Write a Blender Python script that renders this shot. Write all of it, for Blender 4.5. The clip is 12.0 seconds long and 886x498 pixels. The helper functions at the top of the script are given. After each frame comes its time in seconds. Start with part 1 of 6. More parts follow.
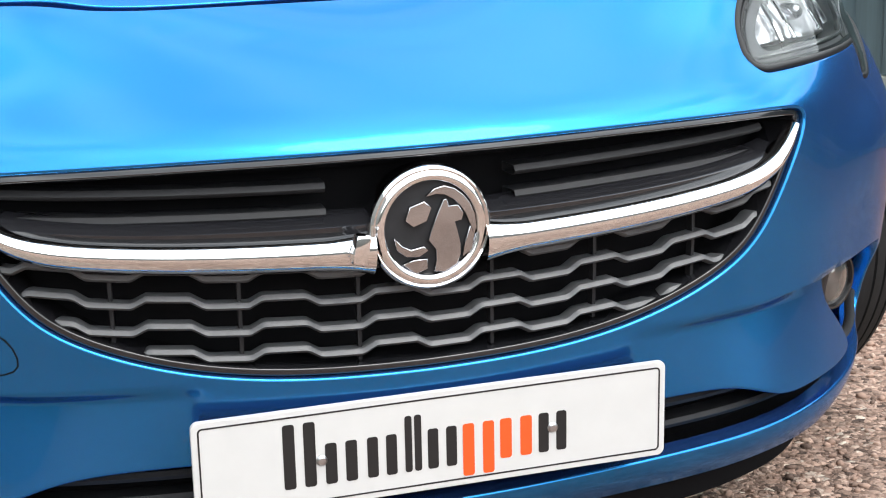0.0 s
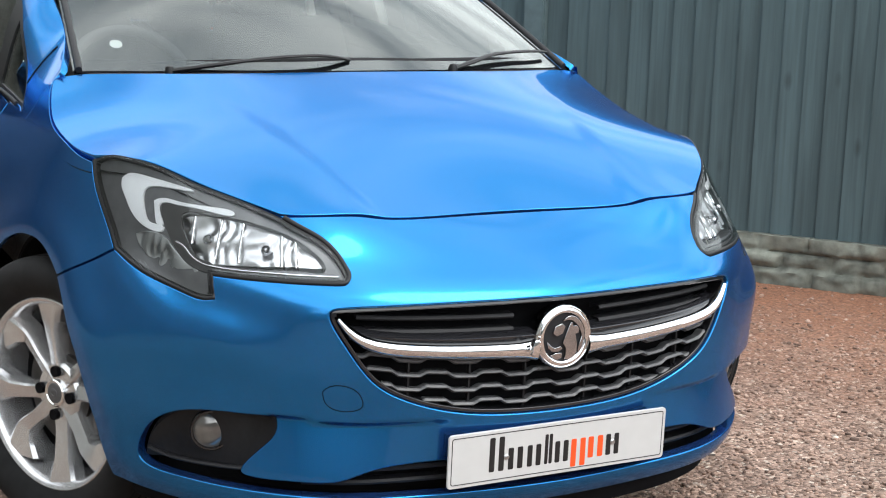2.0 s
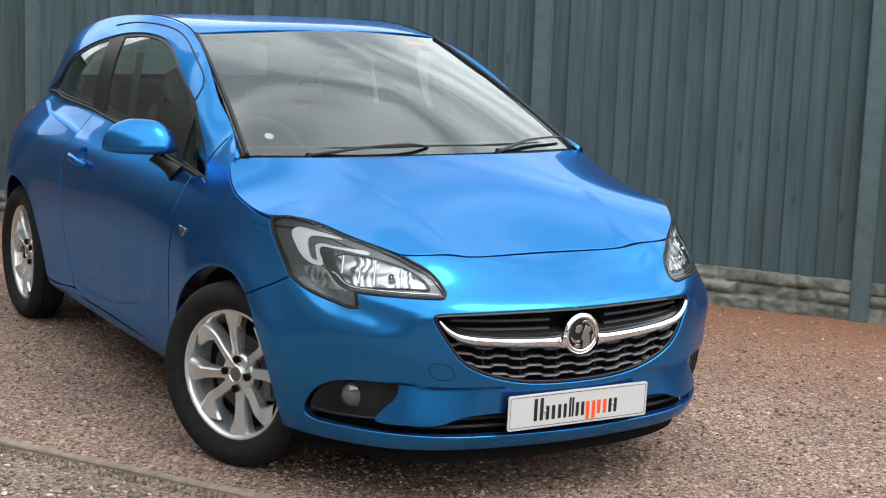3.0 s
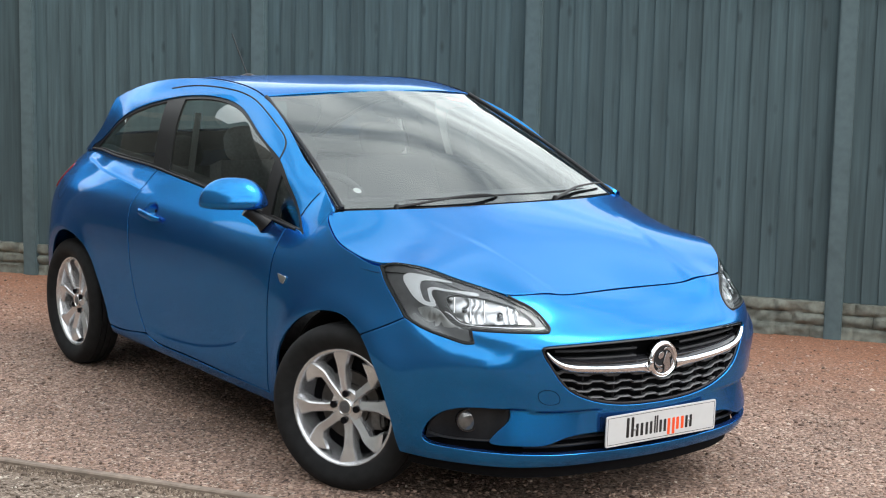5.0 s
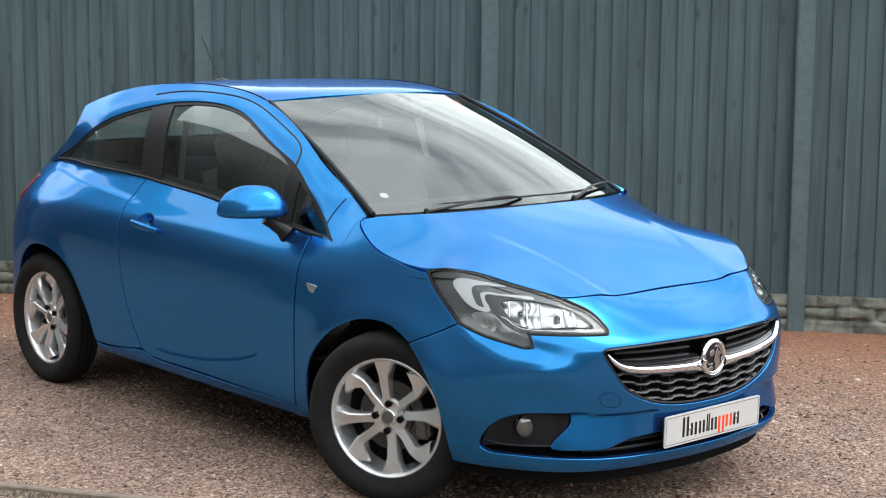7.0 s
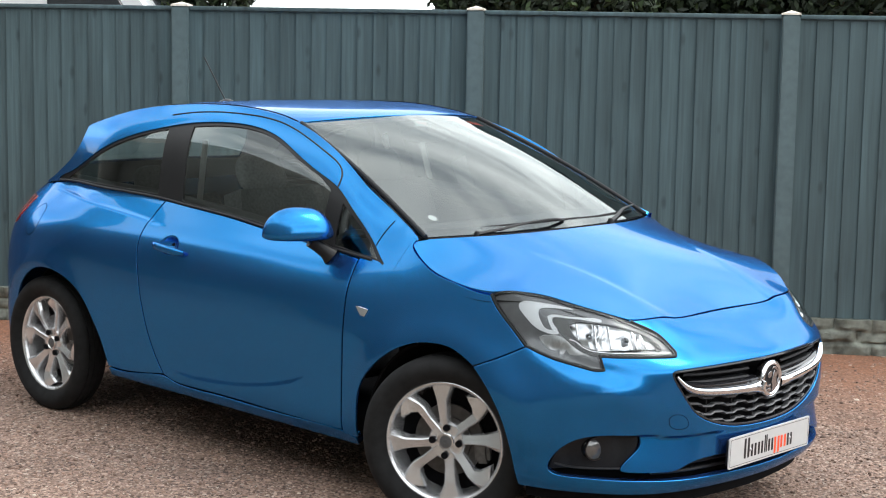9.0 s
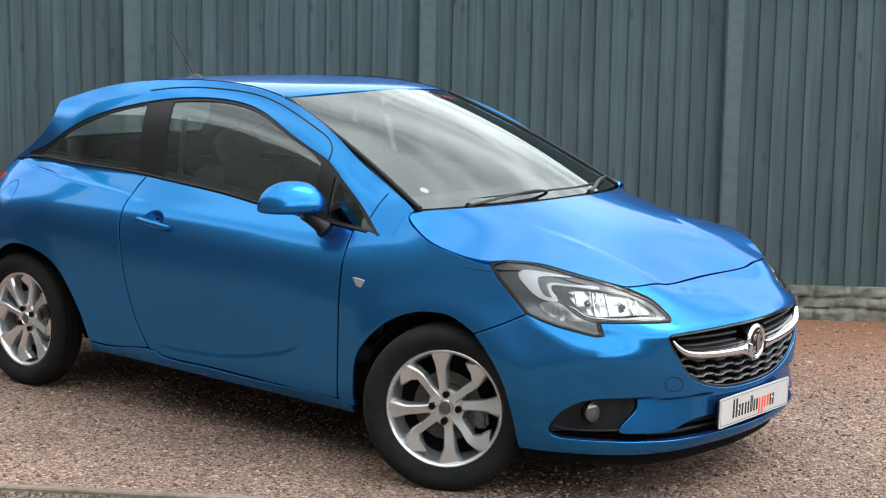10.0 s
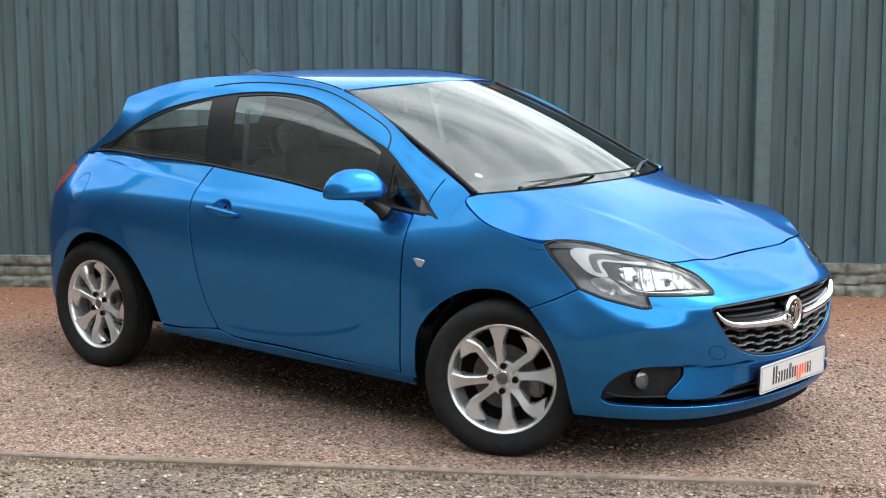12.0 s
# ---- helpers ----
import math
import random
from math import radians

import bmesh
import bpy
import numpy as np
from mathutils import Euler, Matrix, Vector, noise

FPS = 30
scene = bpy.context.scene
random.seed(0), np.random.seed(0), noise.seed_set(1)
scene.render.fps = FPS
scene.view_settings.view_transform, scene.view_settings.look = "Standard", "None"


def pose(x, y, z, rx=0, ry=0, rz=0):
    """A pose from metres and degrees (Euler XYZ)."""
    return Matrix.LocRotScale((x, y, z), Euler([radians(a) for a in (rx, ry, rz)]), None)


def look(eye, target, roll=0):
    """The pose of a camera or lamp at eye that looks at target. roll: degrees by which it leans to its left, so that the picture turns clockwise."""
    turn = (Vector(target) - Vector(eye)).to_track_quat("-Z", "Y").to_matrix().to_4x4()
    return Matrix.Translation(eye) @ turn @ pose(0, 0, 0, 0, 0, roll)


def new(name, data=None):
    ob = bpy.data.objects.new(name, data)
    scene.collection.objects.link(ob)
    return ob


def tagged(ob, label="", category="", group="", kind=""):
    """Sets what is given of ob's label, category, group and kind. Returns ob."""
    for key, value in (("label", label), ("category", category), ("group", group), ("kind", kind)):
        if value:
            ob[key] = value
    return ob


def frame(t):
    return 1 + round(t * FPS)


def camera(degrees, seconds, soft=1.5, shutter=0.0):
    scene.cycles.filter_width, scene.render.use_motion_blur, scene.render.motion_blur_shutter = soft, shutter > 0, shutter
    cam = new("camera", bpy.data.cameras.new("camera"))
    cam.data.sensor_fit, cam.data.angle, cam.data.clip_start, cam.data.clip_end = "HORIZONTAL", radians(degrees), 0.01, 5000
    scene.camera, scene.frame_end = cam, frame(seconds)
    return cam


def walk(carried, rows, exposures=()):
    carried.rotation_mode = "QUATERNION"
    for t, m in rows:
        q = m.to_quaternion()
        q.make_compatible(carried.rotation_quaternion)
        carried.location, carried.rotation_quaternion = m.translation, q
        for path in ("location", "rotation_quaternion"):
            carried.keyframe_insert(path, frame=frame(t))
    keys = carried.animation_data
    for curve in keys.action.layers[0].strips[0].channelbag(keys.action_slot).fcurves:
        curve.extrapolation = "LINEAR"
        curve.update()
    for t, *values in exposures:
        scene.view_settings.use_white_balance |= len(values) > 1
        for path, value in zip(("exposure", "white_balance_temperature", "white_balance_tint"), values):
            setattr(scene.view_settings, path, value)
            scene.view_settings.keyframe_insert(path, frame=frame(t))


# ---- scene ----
cam = camera(31.0, 12.0, soft=1.1)
PATH = [
    (0, (-0.469, -2.341, 0.925), (0.116, -0.491, 0.437), -1.7),
    (0.5, (-0.715, -2.543, 1.021), (-0.021, -0.735, 0.525), 1.1),
    (1, (-0.969, -2.859, 1.084), (-0.196, -1.065, 0.656), 1.5),
    (1.5, (-1.387, -3.024, 1.232), (-0.527, -1.271, 0.8), 2.3),
    (2, (-1.75, -3.411, 1.302), (-0.783, -1.7, 0.934), 1.9),
    (2.5, (-2.149, -3.95, 1.397), (-1.18, -2.233, 1.057), 2.1),
    (3, (-2.82, -4.765, 1.597), (-1.822, -3.062, 1.27), 2.1),
    (3.5, (-3.292, -5.253, 1.655), (-2.271, -3.557, 1.366), 2.5),
    (3.7, (-3.395, -5.190, 1.640), (-2.347, -3.508, 1.367), 2.6),
    (4.5, (-3.675, -4.978, 1.690), (-2.559, -3.344, 1.410), 1.7),
    (5.3, (-3.926, -4.768, 1.727), (-2.751, -3.178, 1.431), 0.9),
    (5.5, (-3.987, -4.735, 1.724), (-2.793, -3.16, 1.418), 0.8),
    (6, (-4.09, -4.55, 1.714), (-2.849, -3.014, 1.397), 0.5),
    (6.5, (-4.183, -4.394, 1.725), (-2.904, -2.888, 1.415), 0.2),
    (7, (-4.363, -4.269, 1.706), (-3.043, -2.794, 1.423), 0.4),
    (7.2, (-4.432, -4.219, 1.703), (-3.098, -2.755, 1.428), 0.6),
    (8.8, (-4.788, -3.807, 1.690), (-3.354, -2.436, 1.436), 1.0),
    (9, (-4.833, -3.77, 1.691), (-3.389, -2.409, 1.439), 1.0),
    (9.5, (-5.005, -3.656, 1.687), (-3.521, -2.34, 1.427), 1.3),
    (10, (-5.209, -3.563, 1.696), (-3.672, -2.313, 1.413), 0.9),
    (10.5, (-5.319, -3.553, 1.679), (-3.765, -2.329, 1.383), 0.4),
    (11, (-5.457, -3.649, 1.697), (-3.939, -2.382, 1.395), 0.1),
    (11.5, (-5.534, -3.719, 1.708), (-4.022, -2.445, 1.408), 0.1),
    (12, (-5.593, -3.724, 1.714), (-4.079, -2.452, 1.42), -0.1),
]
walk(cam, [(t, look(eye, target, roll)) for t, eye, target, roll in PATH], exposures=[(0.0, .38), (0.6, .40), (1.6, .24), (2.6, -.09), (3.6, -.07), (6.0, -.03), (9.0, .01), (10.5, .02), (12.0, .11)])

# ---- world and sun ----
SUN_UP, SUN_ROUND = 60, 146          # degrees above the horizon; compass turn from +y towards +x
world = bpy.data.worlds.new("sky")
scene.world = world
world.use_nodes = True
wt = world.node_tree
wt.nodes.clear()
w_out, w_bg, w_sky = wt.nodes.new("ShaderNodeOutputWorld"), wt.nodes.new("ShaderNodeBackground"), wt.nodes.new("ShaderNodeTexSky")
w_sky.sky_type, w_sky.sun_disc = "NISHITA", False
w_sky.sun_elevation, w_sky.sun_rotation = radians(SUN_UP), radians(SUN_ROUND)
w_sky.dust_density, w_sky.air_density = 3.0, 1.0
w_co, w_map, w_no, w_ramp, w_mix = (wt.nodes.new("ShaderNodeTexCoord"), wt.nodes.new("ShaderNodeMapping"), wt.nodes.new("ShaderNodeTexNoise"),
                                    wt.nodes.new("ShaderNodeValToRGB"), wt.nodes.new("ShaderNodeMix"))
w_mix.data_type = "RGBA"
w_map.inputs["Scale"].default_value = (1.0, 1.0, 3.0)
w_map.inputs["Rotation"].default_value = (0, 0, radians(35))
w_no.inputs["Scale"].default_value, w_no.inputs["Detail"].default_value, w_no.inputs["Distortion"].default_value = 2.6, 6.0, 0.9
w_ramp.color_ramp.elements[0].position, w_ramp.color_ramp.elements[1].position = 0.34, 0.64
w_ramp.color_ramp.elements[0].color, w_ramp.color_ramp.elements[1].color = (10.0, 11.0, 11.8, 1), (25.0, 25.8, 26.0, 1)
w_mix.inputs["Factor"].default_value = 0.82
wt.links.new(w_co.outputs["Generated"], w_map.inputs["Vector"])
wt.links.new(w_map.outputs["Vector"], w_no.inputs["Vector"])
wt.links.new(w_no.outputs["Fac"], w_ramp.inputs["Fac"])
wt.links.new(w_sky.outputs["Color"], w_mix.inputs["A"])
w_sep, w_high, w_haze = wt.nodes.new("ShaderNodeSeparateXYZ"), wt.nodes.new("ShaderNodeMapRange"), wt.nodes.new("ShaderNodeMix")
w_haze.data_type, w_haze.blend_type = "RGBA", "MULTIPLY"
w_haze.inputs["Factor"].default_value = 1.0
# hazy cloud, brighter low down than overhead
w_high.inputs["From Min"].default_value, w_high.inputs["From Max"].default_value = 0.12, 0.90
w_high.inputs["To Min"].default_value, w_high.inputs["To Max"].default_value = 1.50, 0.98
wt.links.new(w_co.outputs["Generated"], w_sep.inputs["Vector"])
wt.links.new(w_sep.outputs["Z"], w_high.inputs["Value"])
wt.links.new(w_ramp.outputs["Color"], w_haze.inputs["A"])
wt.links.new(w_high.outputs["Result"], w_haze.inputs["B"])
# the cloud glows round the hidden sun
_a, _e = radians(SUN_ROUND), radians(SUN_UP)
SUN_WAY = (math.sin(_a) * math.cos(_e), math.cos(_a) * math.cos(_e), math.sin(_e))
w_dot, w_pos, w_pow, w_add, w_glow = (wt.nodes.new("ShaderNodeVectorMath"), wt.nodes.new("ShaderNodeMath"), wt.nodes.new("ShaderNodeMath"), wt.nodes.new("ShaderNodeMath"), wt.nodes.new("ShaderNodeMix"))
w_dot.operation, w_pos.operation, w_pow.operation, w_add.operation = "DOT_PRODUCT", "MAXIMUM", "POWER", "MULTIPLY_ADD"
w_dot.inputs[1].default_value = SUN_WAY
w_pos.inputs[1].default_value, w_pow.inputs[1].default_value = 0.0, 5.0
w_add.inputs[1].default_value, w_add.inputs[2].default_value = 0.75, 0.90
w_glow.data_type, w_glow.blend_type = "RGBA", "MULTIPLY"
w_glow.inputs["Factor"].default_value = 1.0
wt.links.new(w_co.outputs["Generated"], w_dot.inputs[0])
wt.links.new(w_dot.outputs["Value"], w_pos.inputs[0])
wt.links.new(w_pos.outputs["Value"], w_pow.inputs[0])
wt.links.new(w_pow.outputs["Value"], w_add.inputs[0])
wt.links.new(w_haze.outputs["Result"], w_glow.inputs["A"])
wt.links.new(w_add.outputs["Value"], w_glow.inputs["B"])
wt.links.new(w_glow.outputs["Result"], w_mix.inputs["B"])
wt.links.new(w_mix.outputs["Result"], w_bg.inputs["Color"])
w_bg.inputs["Strength"].default_value = 0.122
wt.links.new(w_bg.outputs["Background"], w_out.inputs["Surface"])
sun = new("sun", bpy.data.lights.new("sun", "SUN"))
sun.data.energy, sun.data.angle, sun.data.color = 1.0, radians(26), (1.0, 0.968, 0.925)
sun.matrix_world = look(tuple(30 * v for v in SUN_WAY), (0, 0, 0))

# ---- materials ----
MAT = {}


def material(name, colour, rough=.5, metal=0., coat=0., coat_rough=.03, vary=0., scale=20., bump=0., bump_scale=200., spec=.5, random=0., stain=0.):
    """A principled material with colour varied at two scales, and fine relief."""
    m = bpy.data.materials.new(name)
    m.use_nodes = True
    n, l = m.node_tree.nodes, m.node_tree.links
    b = n["Principled BSDF"]
    b.inputs["Base Color"].default_value = (*colour, 1)
    b.inputs["Roughness"].default_value, b.inputs["Metallic"].default_value = rough, metal
    b.inputs["Coat Weight"].default_value, b.inputs["Coat Roughness"].default_value = coat, coat_rough
    b.inputs["Specular IOR Level"].default_value = spec
    if metal > .85 and colour[2] > 2 * colour[1]:
        b.inputs["Specular Tint"].default_value = (.35, .62, 1, 1)
    co = n.new("ShaderNodeTexCoord")
    if vary or random or stain:
        last = None
        rgb = n.new("ShaderNodeRGB")
        rgb.outputs[0].default_value = (*colour, 1)
        last = rgb.outputs[0]
        for amount, sc, det in ((vary, scale, 6), (stain, scale * .12, 4)):
            if amount:
                no, mp, mx = n.new("ShaderNodeTexNoise"), n.new("ShaderNodeMapRange"), n.new("ShaderNodeMix")
                no.inputs["Scale"].default_value, no.inputs["Detail"].default_value = sc, det
                mp.inputs["From Min"].default_value, mp.inputs["From Max"].default_value = .3, .7
                mp.inputs["To Min"].default_value, mp.inputs["To Max"].default_value = 1 - amount, 1 + amount
                mx.data_type, mx.blend_type = "RGBA", "MULTIPLY"
                mx.inputs["Factor"].default_value = 1
                l.new(co.outputs["Object"], no.inputs["Vector"])
                l.new(no.outputs["Fac"], mp.inputs["Value"])
                l.new(last, mx.inputs["A"])
                l.new(mp.outputs["Result"], mx.inputs["B"])
                last = mx.outputs["Result"]
        if random:
            oi, mp, mx = n.new("ShaderNodeObjectInfo"), n.new("ShaderNodeMapRange"), n.new("ShaderNodeMix")
            mp.inputs["To Min"].default_value, mp.inputs["To Max"].default_value = 1 - random, 1 + random
            mx.data_type, mx.blend_type = "RGBA", "MULTIPLY"
            mx.inputs["Factor"].default_value = 1
            l.new(oi.outputs["Random"], mp.inputs["Value"])
            l.new(last, mx.inputs["A"])
            l.new(mp.outputs["Result"], mx.inputs["B"])
            last = mx.outputs["Result"]
        l.new(last, b.inputs["Base Color"])
    if bump:
        no, bp = n.new("ShaderNodeTexNoise"), n.new("ShaderNodeBump")
        no.inputs["Scale"].default_value, no.inputs["Detail"].default_value = bump_scale, 5
        bp.inputs["Strength"].default_value, bp.inputs["Distance"].default_value = bump, .002
        l.new(co.outputs["Object"], no.inputs["Vector"])
        l.new(no.outputs["Fac"], bp.inputs["Height"])
        l.new(bp.outputs["Normal"], b.inputs["Normal"])
    MAT[name] = m
    return m


def glass(name, tint, rough=0.0, ior=1.45, clear=.9):
    """Thin glass: a clear, tinted sheet with a true gloss on top."""
    m = bpy.data.materials.new(name)
    m.use_nodes = True
    n, l = m.node_tree.nodes, m.node_tree.links
    n.clear()
    out, mix, tr, gl, fr = (n.new("ShaderNodeOutputMaterial"), n.new("ShaderNodeMixShader"), n.new("ShaderNodeBsdfTransparent"),
                            n.new("ShaderNodeBsdfGlossy"), n.new("ShaderNodeFresnel"))
    tr.inputs["Color"].default_value = (*tint, 1)
    gl.inputs["Roughness"].default_value = rough
    gl.inputs["Color"].default_value = (.95, 1.0, .98, 1)
    fr.inputs["IOR"].default_value = ior
    l.new(fr.outputs["Fac"], mix.inputs["Fac"])
    l.new(tr.outputs["BSDF"], mix.inputs[1])
    l.new(gl.outputs["BSDF"], mix.inputs[2])
    l.new(mix.outputs["Shader"], out.inputs["Surface"])
    MAT[name] = m
    return m


paint = material("blue_metallic_paint", (.007, .213, .515), rough=.23, metal=.92, coat=.56, coat_rough=.03, vary=.06, scale=1100)
# under the bright flakes lies a dull violet pigment
pn, pl = paint.node_tree.nodes, paint.node_tree.links
pigment, flakes = pn.new("ShaderNodeBsdfDiffuse"), pn.new("ShaderNodeMixShader")
pigment.inputs["Color"].default_value = (.030, .020, .140, 1)
flakes.inputs["Fac"].default_value = .19
pl.new(pn["Principled BSDF"].outputs["BSDF"], flakes.inputs[1])
pl.new(pigment.outputs["BSDF"], flakes.inputs[2])
pl.new(flakes.outputs["Shader"], pn["Material Output"].inputs["Surface"])
black_gloss = material("black_gloss", (.012, .012, .014), rough=.12, coat=.5)
black_plastic = material("black_plastic", (.015, .015, .017), rough=.55, spec=.32, vary=.15, scale=80, bump=.15, bump_scale=900)
grey_plastic = material("grey_plastic", (.085, .086, .090), rough=.36, vary=.12, scale=60, bump=.1, bump_scale=700)
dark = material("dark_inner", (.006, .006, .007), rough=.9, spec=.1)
smoked = material("dark_chrome", (.46, .46, .48), rough=.09, metal=1.0, vary=.05, scale=30)
chrome = material("chrome", (.86, .86, .87), rough=.045, metal=1.0, vary=.03, scale=8)
satin = material("satin_silver", (.52, .53, .55), rough=.28, metal=1.0, vary=.05, scale=12)
alloy = material("alloy_silver", (.68, .68, .69), rough=.27, metal=.75, coat=.5, coat_rough=.1, vary=.06, scale=25, stain=.06)
rubber = material("tyre_rubber", (.0115, .0115, .012), rough=.8, spec=.25, vary=.25, scale=30, bump=.25, bump_scale=400, stain=.2)
calliper_grey = material("calliper_cast_iron", (.13, .127, .124), rough=.5, metal=.6, vary=.25, scale=60, bump=.3, bump_scale=300)
steel = material("brake_steel", (.075, .072, .07), rough=.45, metal=.9, vary=.2, scale=40)
white_plate = material("plate_white", (.58, .58, .575), rough=.25, coat=.4, vary=.02, scale=30)
ink = material("ink_black", (.012, .012, .013), rough=.4)
orange = material("ink_orange", (.92, .09, .015), rough=.4)
lamp_silver = material("lamp_reflector", (.60, .605, .615), rough=.30, metal=1.0, vary=.05, scale=30)
lamp_grey = material("lamp_housing_grey", (.15, .152, .157), rough=.30, metal=.5, vary=.1, scale=40)
light_guide = material("light_guide_white", (.76, .78, .80), rough=.22, coat=.6, vary=.04, scale=40)
amber = material("indicator_amber", (.60, .27, .15), rough=.25, metal=.0, coat=.6, vary=.2, scale=60)
red_lens = material("tail_lamp_red", (.26, .012, .010), rough=.12, coat=1.0)
trim_cloth = material("seat_cloth", (.10, .103, .106), rough=.9, vary=.25, scale=90, bump=.3, bump_scale=600)
dash_plastic = material("dash_plastic", (.050, .051, .054), rough=.6, vary=.12, scale=60, bump=.2, bump_scale=800)
belt_pale = material("belt_trim_pale", (.75, .75, .73), rough=.8, vary=.05, scale=40)
lining = material("roof_lining", (.42, .42, .41), rough=.9, vary=.05, scale=40)
white_label = material("white_label", (.82, .82, .80), rough=.5)
pillar_grey = material("pillar_trim_grey", (.20, .20, .20), rough=.85, vary=.08, scale=40)
lamp_dark = material("lamp_charcoal", (.035, .034, .034), rough=.35, vary=.1, scale=40)
pillar_black = material("pillar_black", (.008, .008, .009), rough=.4, spec=.3, vary=.1, scale=60)
fog_lens = material("fog_lens", (.17, .165, .16), rough=.10, metal=.5, coat=.8, vary=.2, scale=50)
red_label = material("red_label", (.75, .10, .05), rough=.5)
screen_glass = glass("windscreen_glass", (.80, .87, .88), ior=2.1)
side_glass = glass("tinted_side_glass", (.88, .96, .94), ior=1.95)
corner_glass = glass("corner_glass", (.62, .68, .68), ior=1.5)
lamp_glass = glass("clear_lens", (.95, .96, .97), ior=1.40)
mirror_glass = material("mirror_glass", (.9, .9, .9), rough=.01, metal=1.0)
def spline(xs, ys, q):
    """Natural cubic through the points."""
    xs, ys, q = np.asarray(xs, float), np.asarray(ys, float), np.asarray(q, float)
    n, h = len(xs), np.diff(xs)
    a, b = np.eye(n), np.zeros(n)
    for i in range(1, n - 1):
        a[i, i - 1:i + 2] = h[i - 1], 2 * (h[i - 1] + h[i]), h[i]
        b[i] = 6 * ((ys[i + 1] - ys[i]) / h[i] - (ys[i] - ys[i - 1]) / h[i - 1])
    m = np.linalg.solve(a, b)
    i = np.clip(np.searchsorted(xs, q) - 1, 0, n - 2)
    t, k = q - xs[i], h[i]
    s1 = (ys[i + 1] - ys[i]) / k - k * (2 * m[i] + m[i + 1]) / 6
    inside = ys[i] + t * s1 + t * t * m[i] / 2 + t ** 3 * (m[i + 1] - m[i]) / (6 * k)
    lo, hi = q < xs[0], q > xs[-1]
    g0 = (ys[1] - ys[0]) / h[0] - h[0] * (2 * m[0] + m[1]) / 6
    g1 = (ys[-1] - ys[-2]) / h[-1] + h[-1] * (m[-2] + 2 * m[-1]) / 6
    return np.where(lo, ys[0] + (q - xs[0]) * g0, np.where(hi, ys[-1] + (q - xs[-1]) * g1, inside))


def steady(xs, ys, q):
    """Monotone cubic through the points, with no overshoot."""
    xs, ys, q = np.asarray(xs, float), np.asarray(ys, float), np.asarray(q, float)
    h, d = np.diff(xs), np.diff(ys) / np.diff(xs)
    g = np.zeros(len(xs))
    g[1:-1] = np.where(d[1:] * d[:-1] > 0, 2 * d[1:] * d[:-1] / (d[1:] + d[:-1] + 1e-12 * np.sign(d[1:])), 0)
    g[0], g[-1] = d[0], d[-1]
    i = np.clip(np.searchsorted(xs, q) - 1, 0, len(xs) - 2)
    t = np.clip((q - xs[i]) / h[i], 0, 1)
    return ((2 * t ** 3 - 3 * t ** 2 + 1) * ys[i] + (t ** 3 - 2 * t ** 2 + t) * h[i] * g[i]
            + (3 * t ** 2 - 2 * t ** 3) * ys[i + 1] + (t ** 3 - t ** 2) * h[i] * g[i + 1])


def ease(t):
    t = np.clip(t, 0, 1)
    return t * t * (3 - 2 * t)


# the outline in plan, from the middle of the nose round to the middle of the tail (half; x is the distance from the middle)
PLAN = [(0, -.826), (.25, -.806), (.46, -.756), (.59, -.672), (.685, -.56), (.757, -.42), (.808, -.25), (.840, -.02), (.855, .25),
        (.863, .6), (.868, 1.1), (.870, 1.6), (.870, 2.2), (.852, 2.55), (.800, 2.82), (.715, 2.99), (.54, 3.10), (.28, 3.16), (0, 3.175)]
LEVELS = [.18, .24, .30, .40, .50, .62, .70, .78, .86, .94, 1.02]
# how far the skin lies inside that outline, level by level, at fourteen of its points
INSET_NOSE = [[.06, .012, .012, .012, .008, .008, .110, .28, .50, .70, .90], [.06, .014, .012, .012, .006, .010, .085, .17, .40, .60, .80],
              [.05, .015, .012, .012, .005, .015, .060, .135, .25, .40, .55], [.05, .012, .006, -.010, -.016, .006, .045, .100, .16, .26, .36],
              [.04, .010, .000, -.026, -.034, -.002, .032, .068, .114, .185, .265], [.03, .010, -.004, -.024, -.032, -.004, .020, .043, .076, .131, .192],
              [.03, .010, -.002, -.014, -.022, -.003, .015, .033, .058, .091, .130]]
INSET_SIDE = [[.035, .020, .009, -.002, -.008, .000, .012, .030, .061, .105, .155], [.05, .030, .015, .008, .003, .000, .006, .018, .055, .122, .19],
              [.05, .030, .015, .008, .003, .000, .004, .012, .040, .105, .175], [.05, .030, .015, .008, .003, .000, .004, .012, .032, .090, .152],
              [.05, .030, .012, .006, .000, .000, .002, .008, .030, .085, .165], [.05, .030, .012, .006, .002, .000, .002, .012, .040, .110, .21],
              [.08, .050, .020, .005, .000, .010, .040, .060, .090, .130, .18]]
STATION = [0, 2, 3, 4, 5, 6, 7, 8, 9, 10, 11, 12, 13, 18]


def blur(a, k, axis):
    w = np.exp(-.5 * (np.arange(-3 * k, 3 * k + 1) / k) ** 2)
    pad = [(3 * k, 3 * k) if n == axis else (0, 0) for n in range(2)]
    return np.apply_along_axis(lambda v: np.convolve(v, w / w.sum(), "valid"), axis, np.pad(a, pad, "edge"))


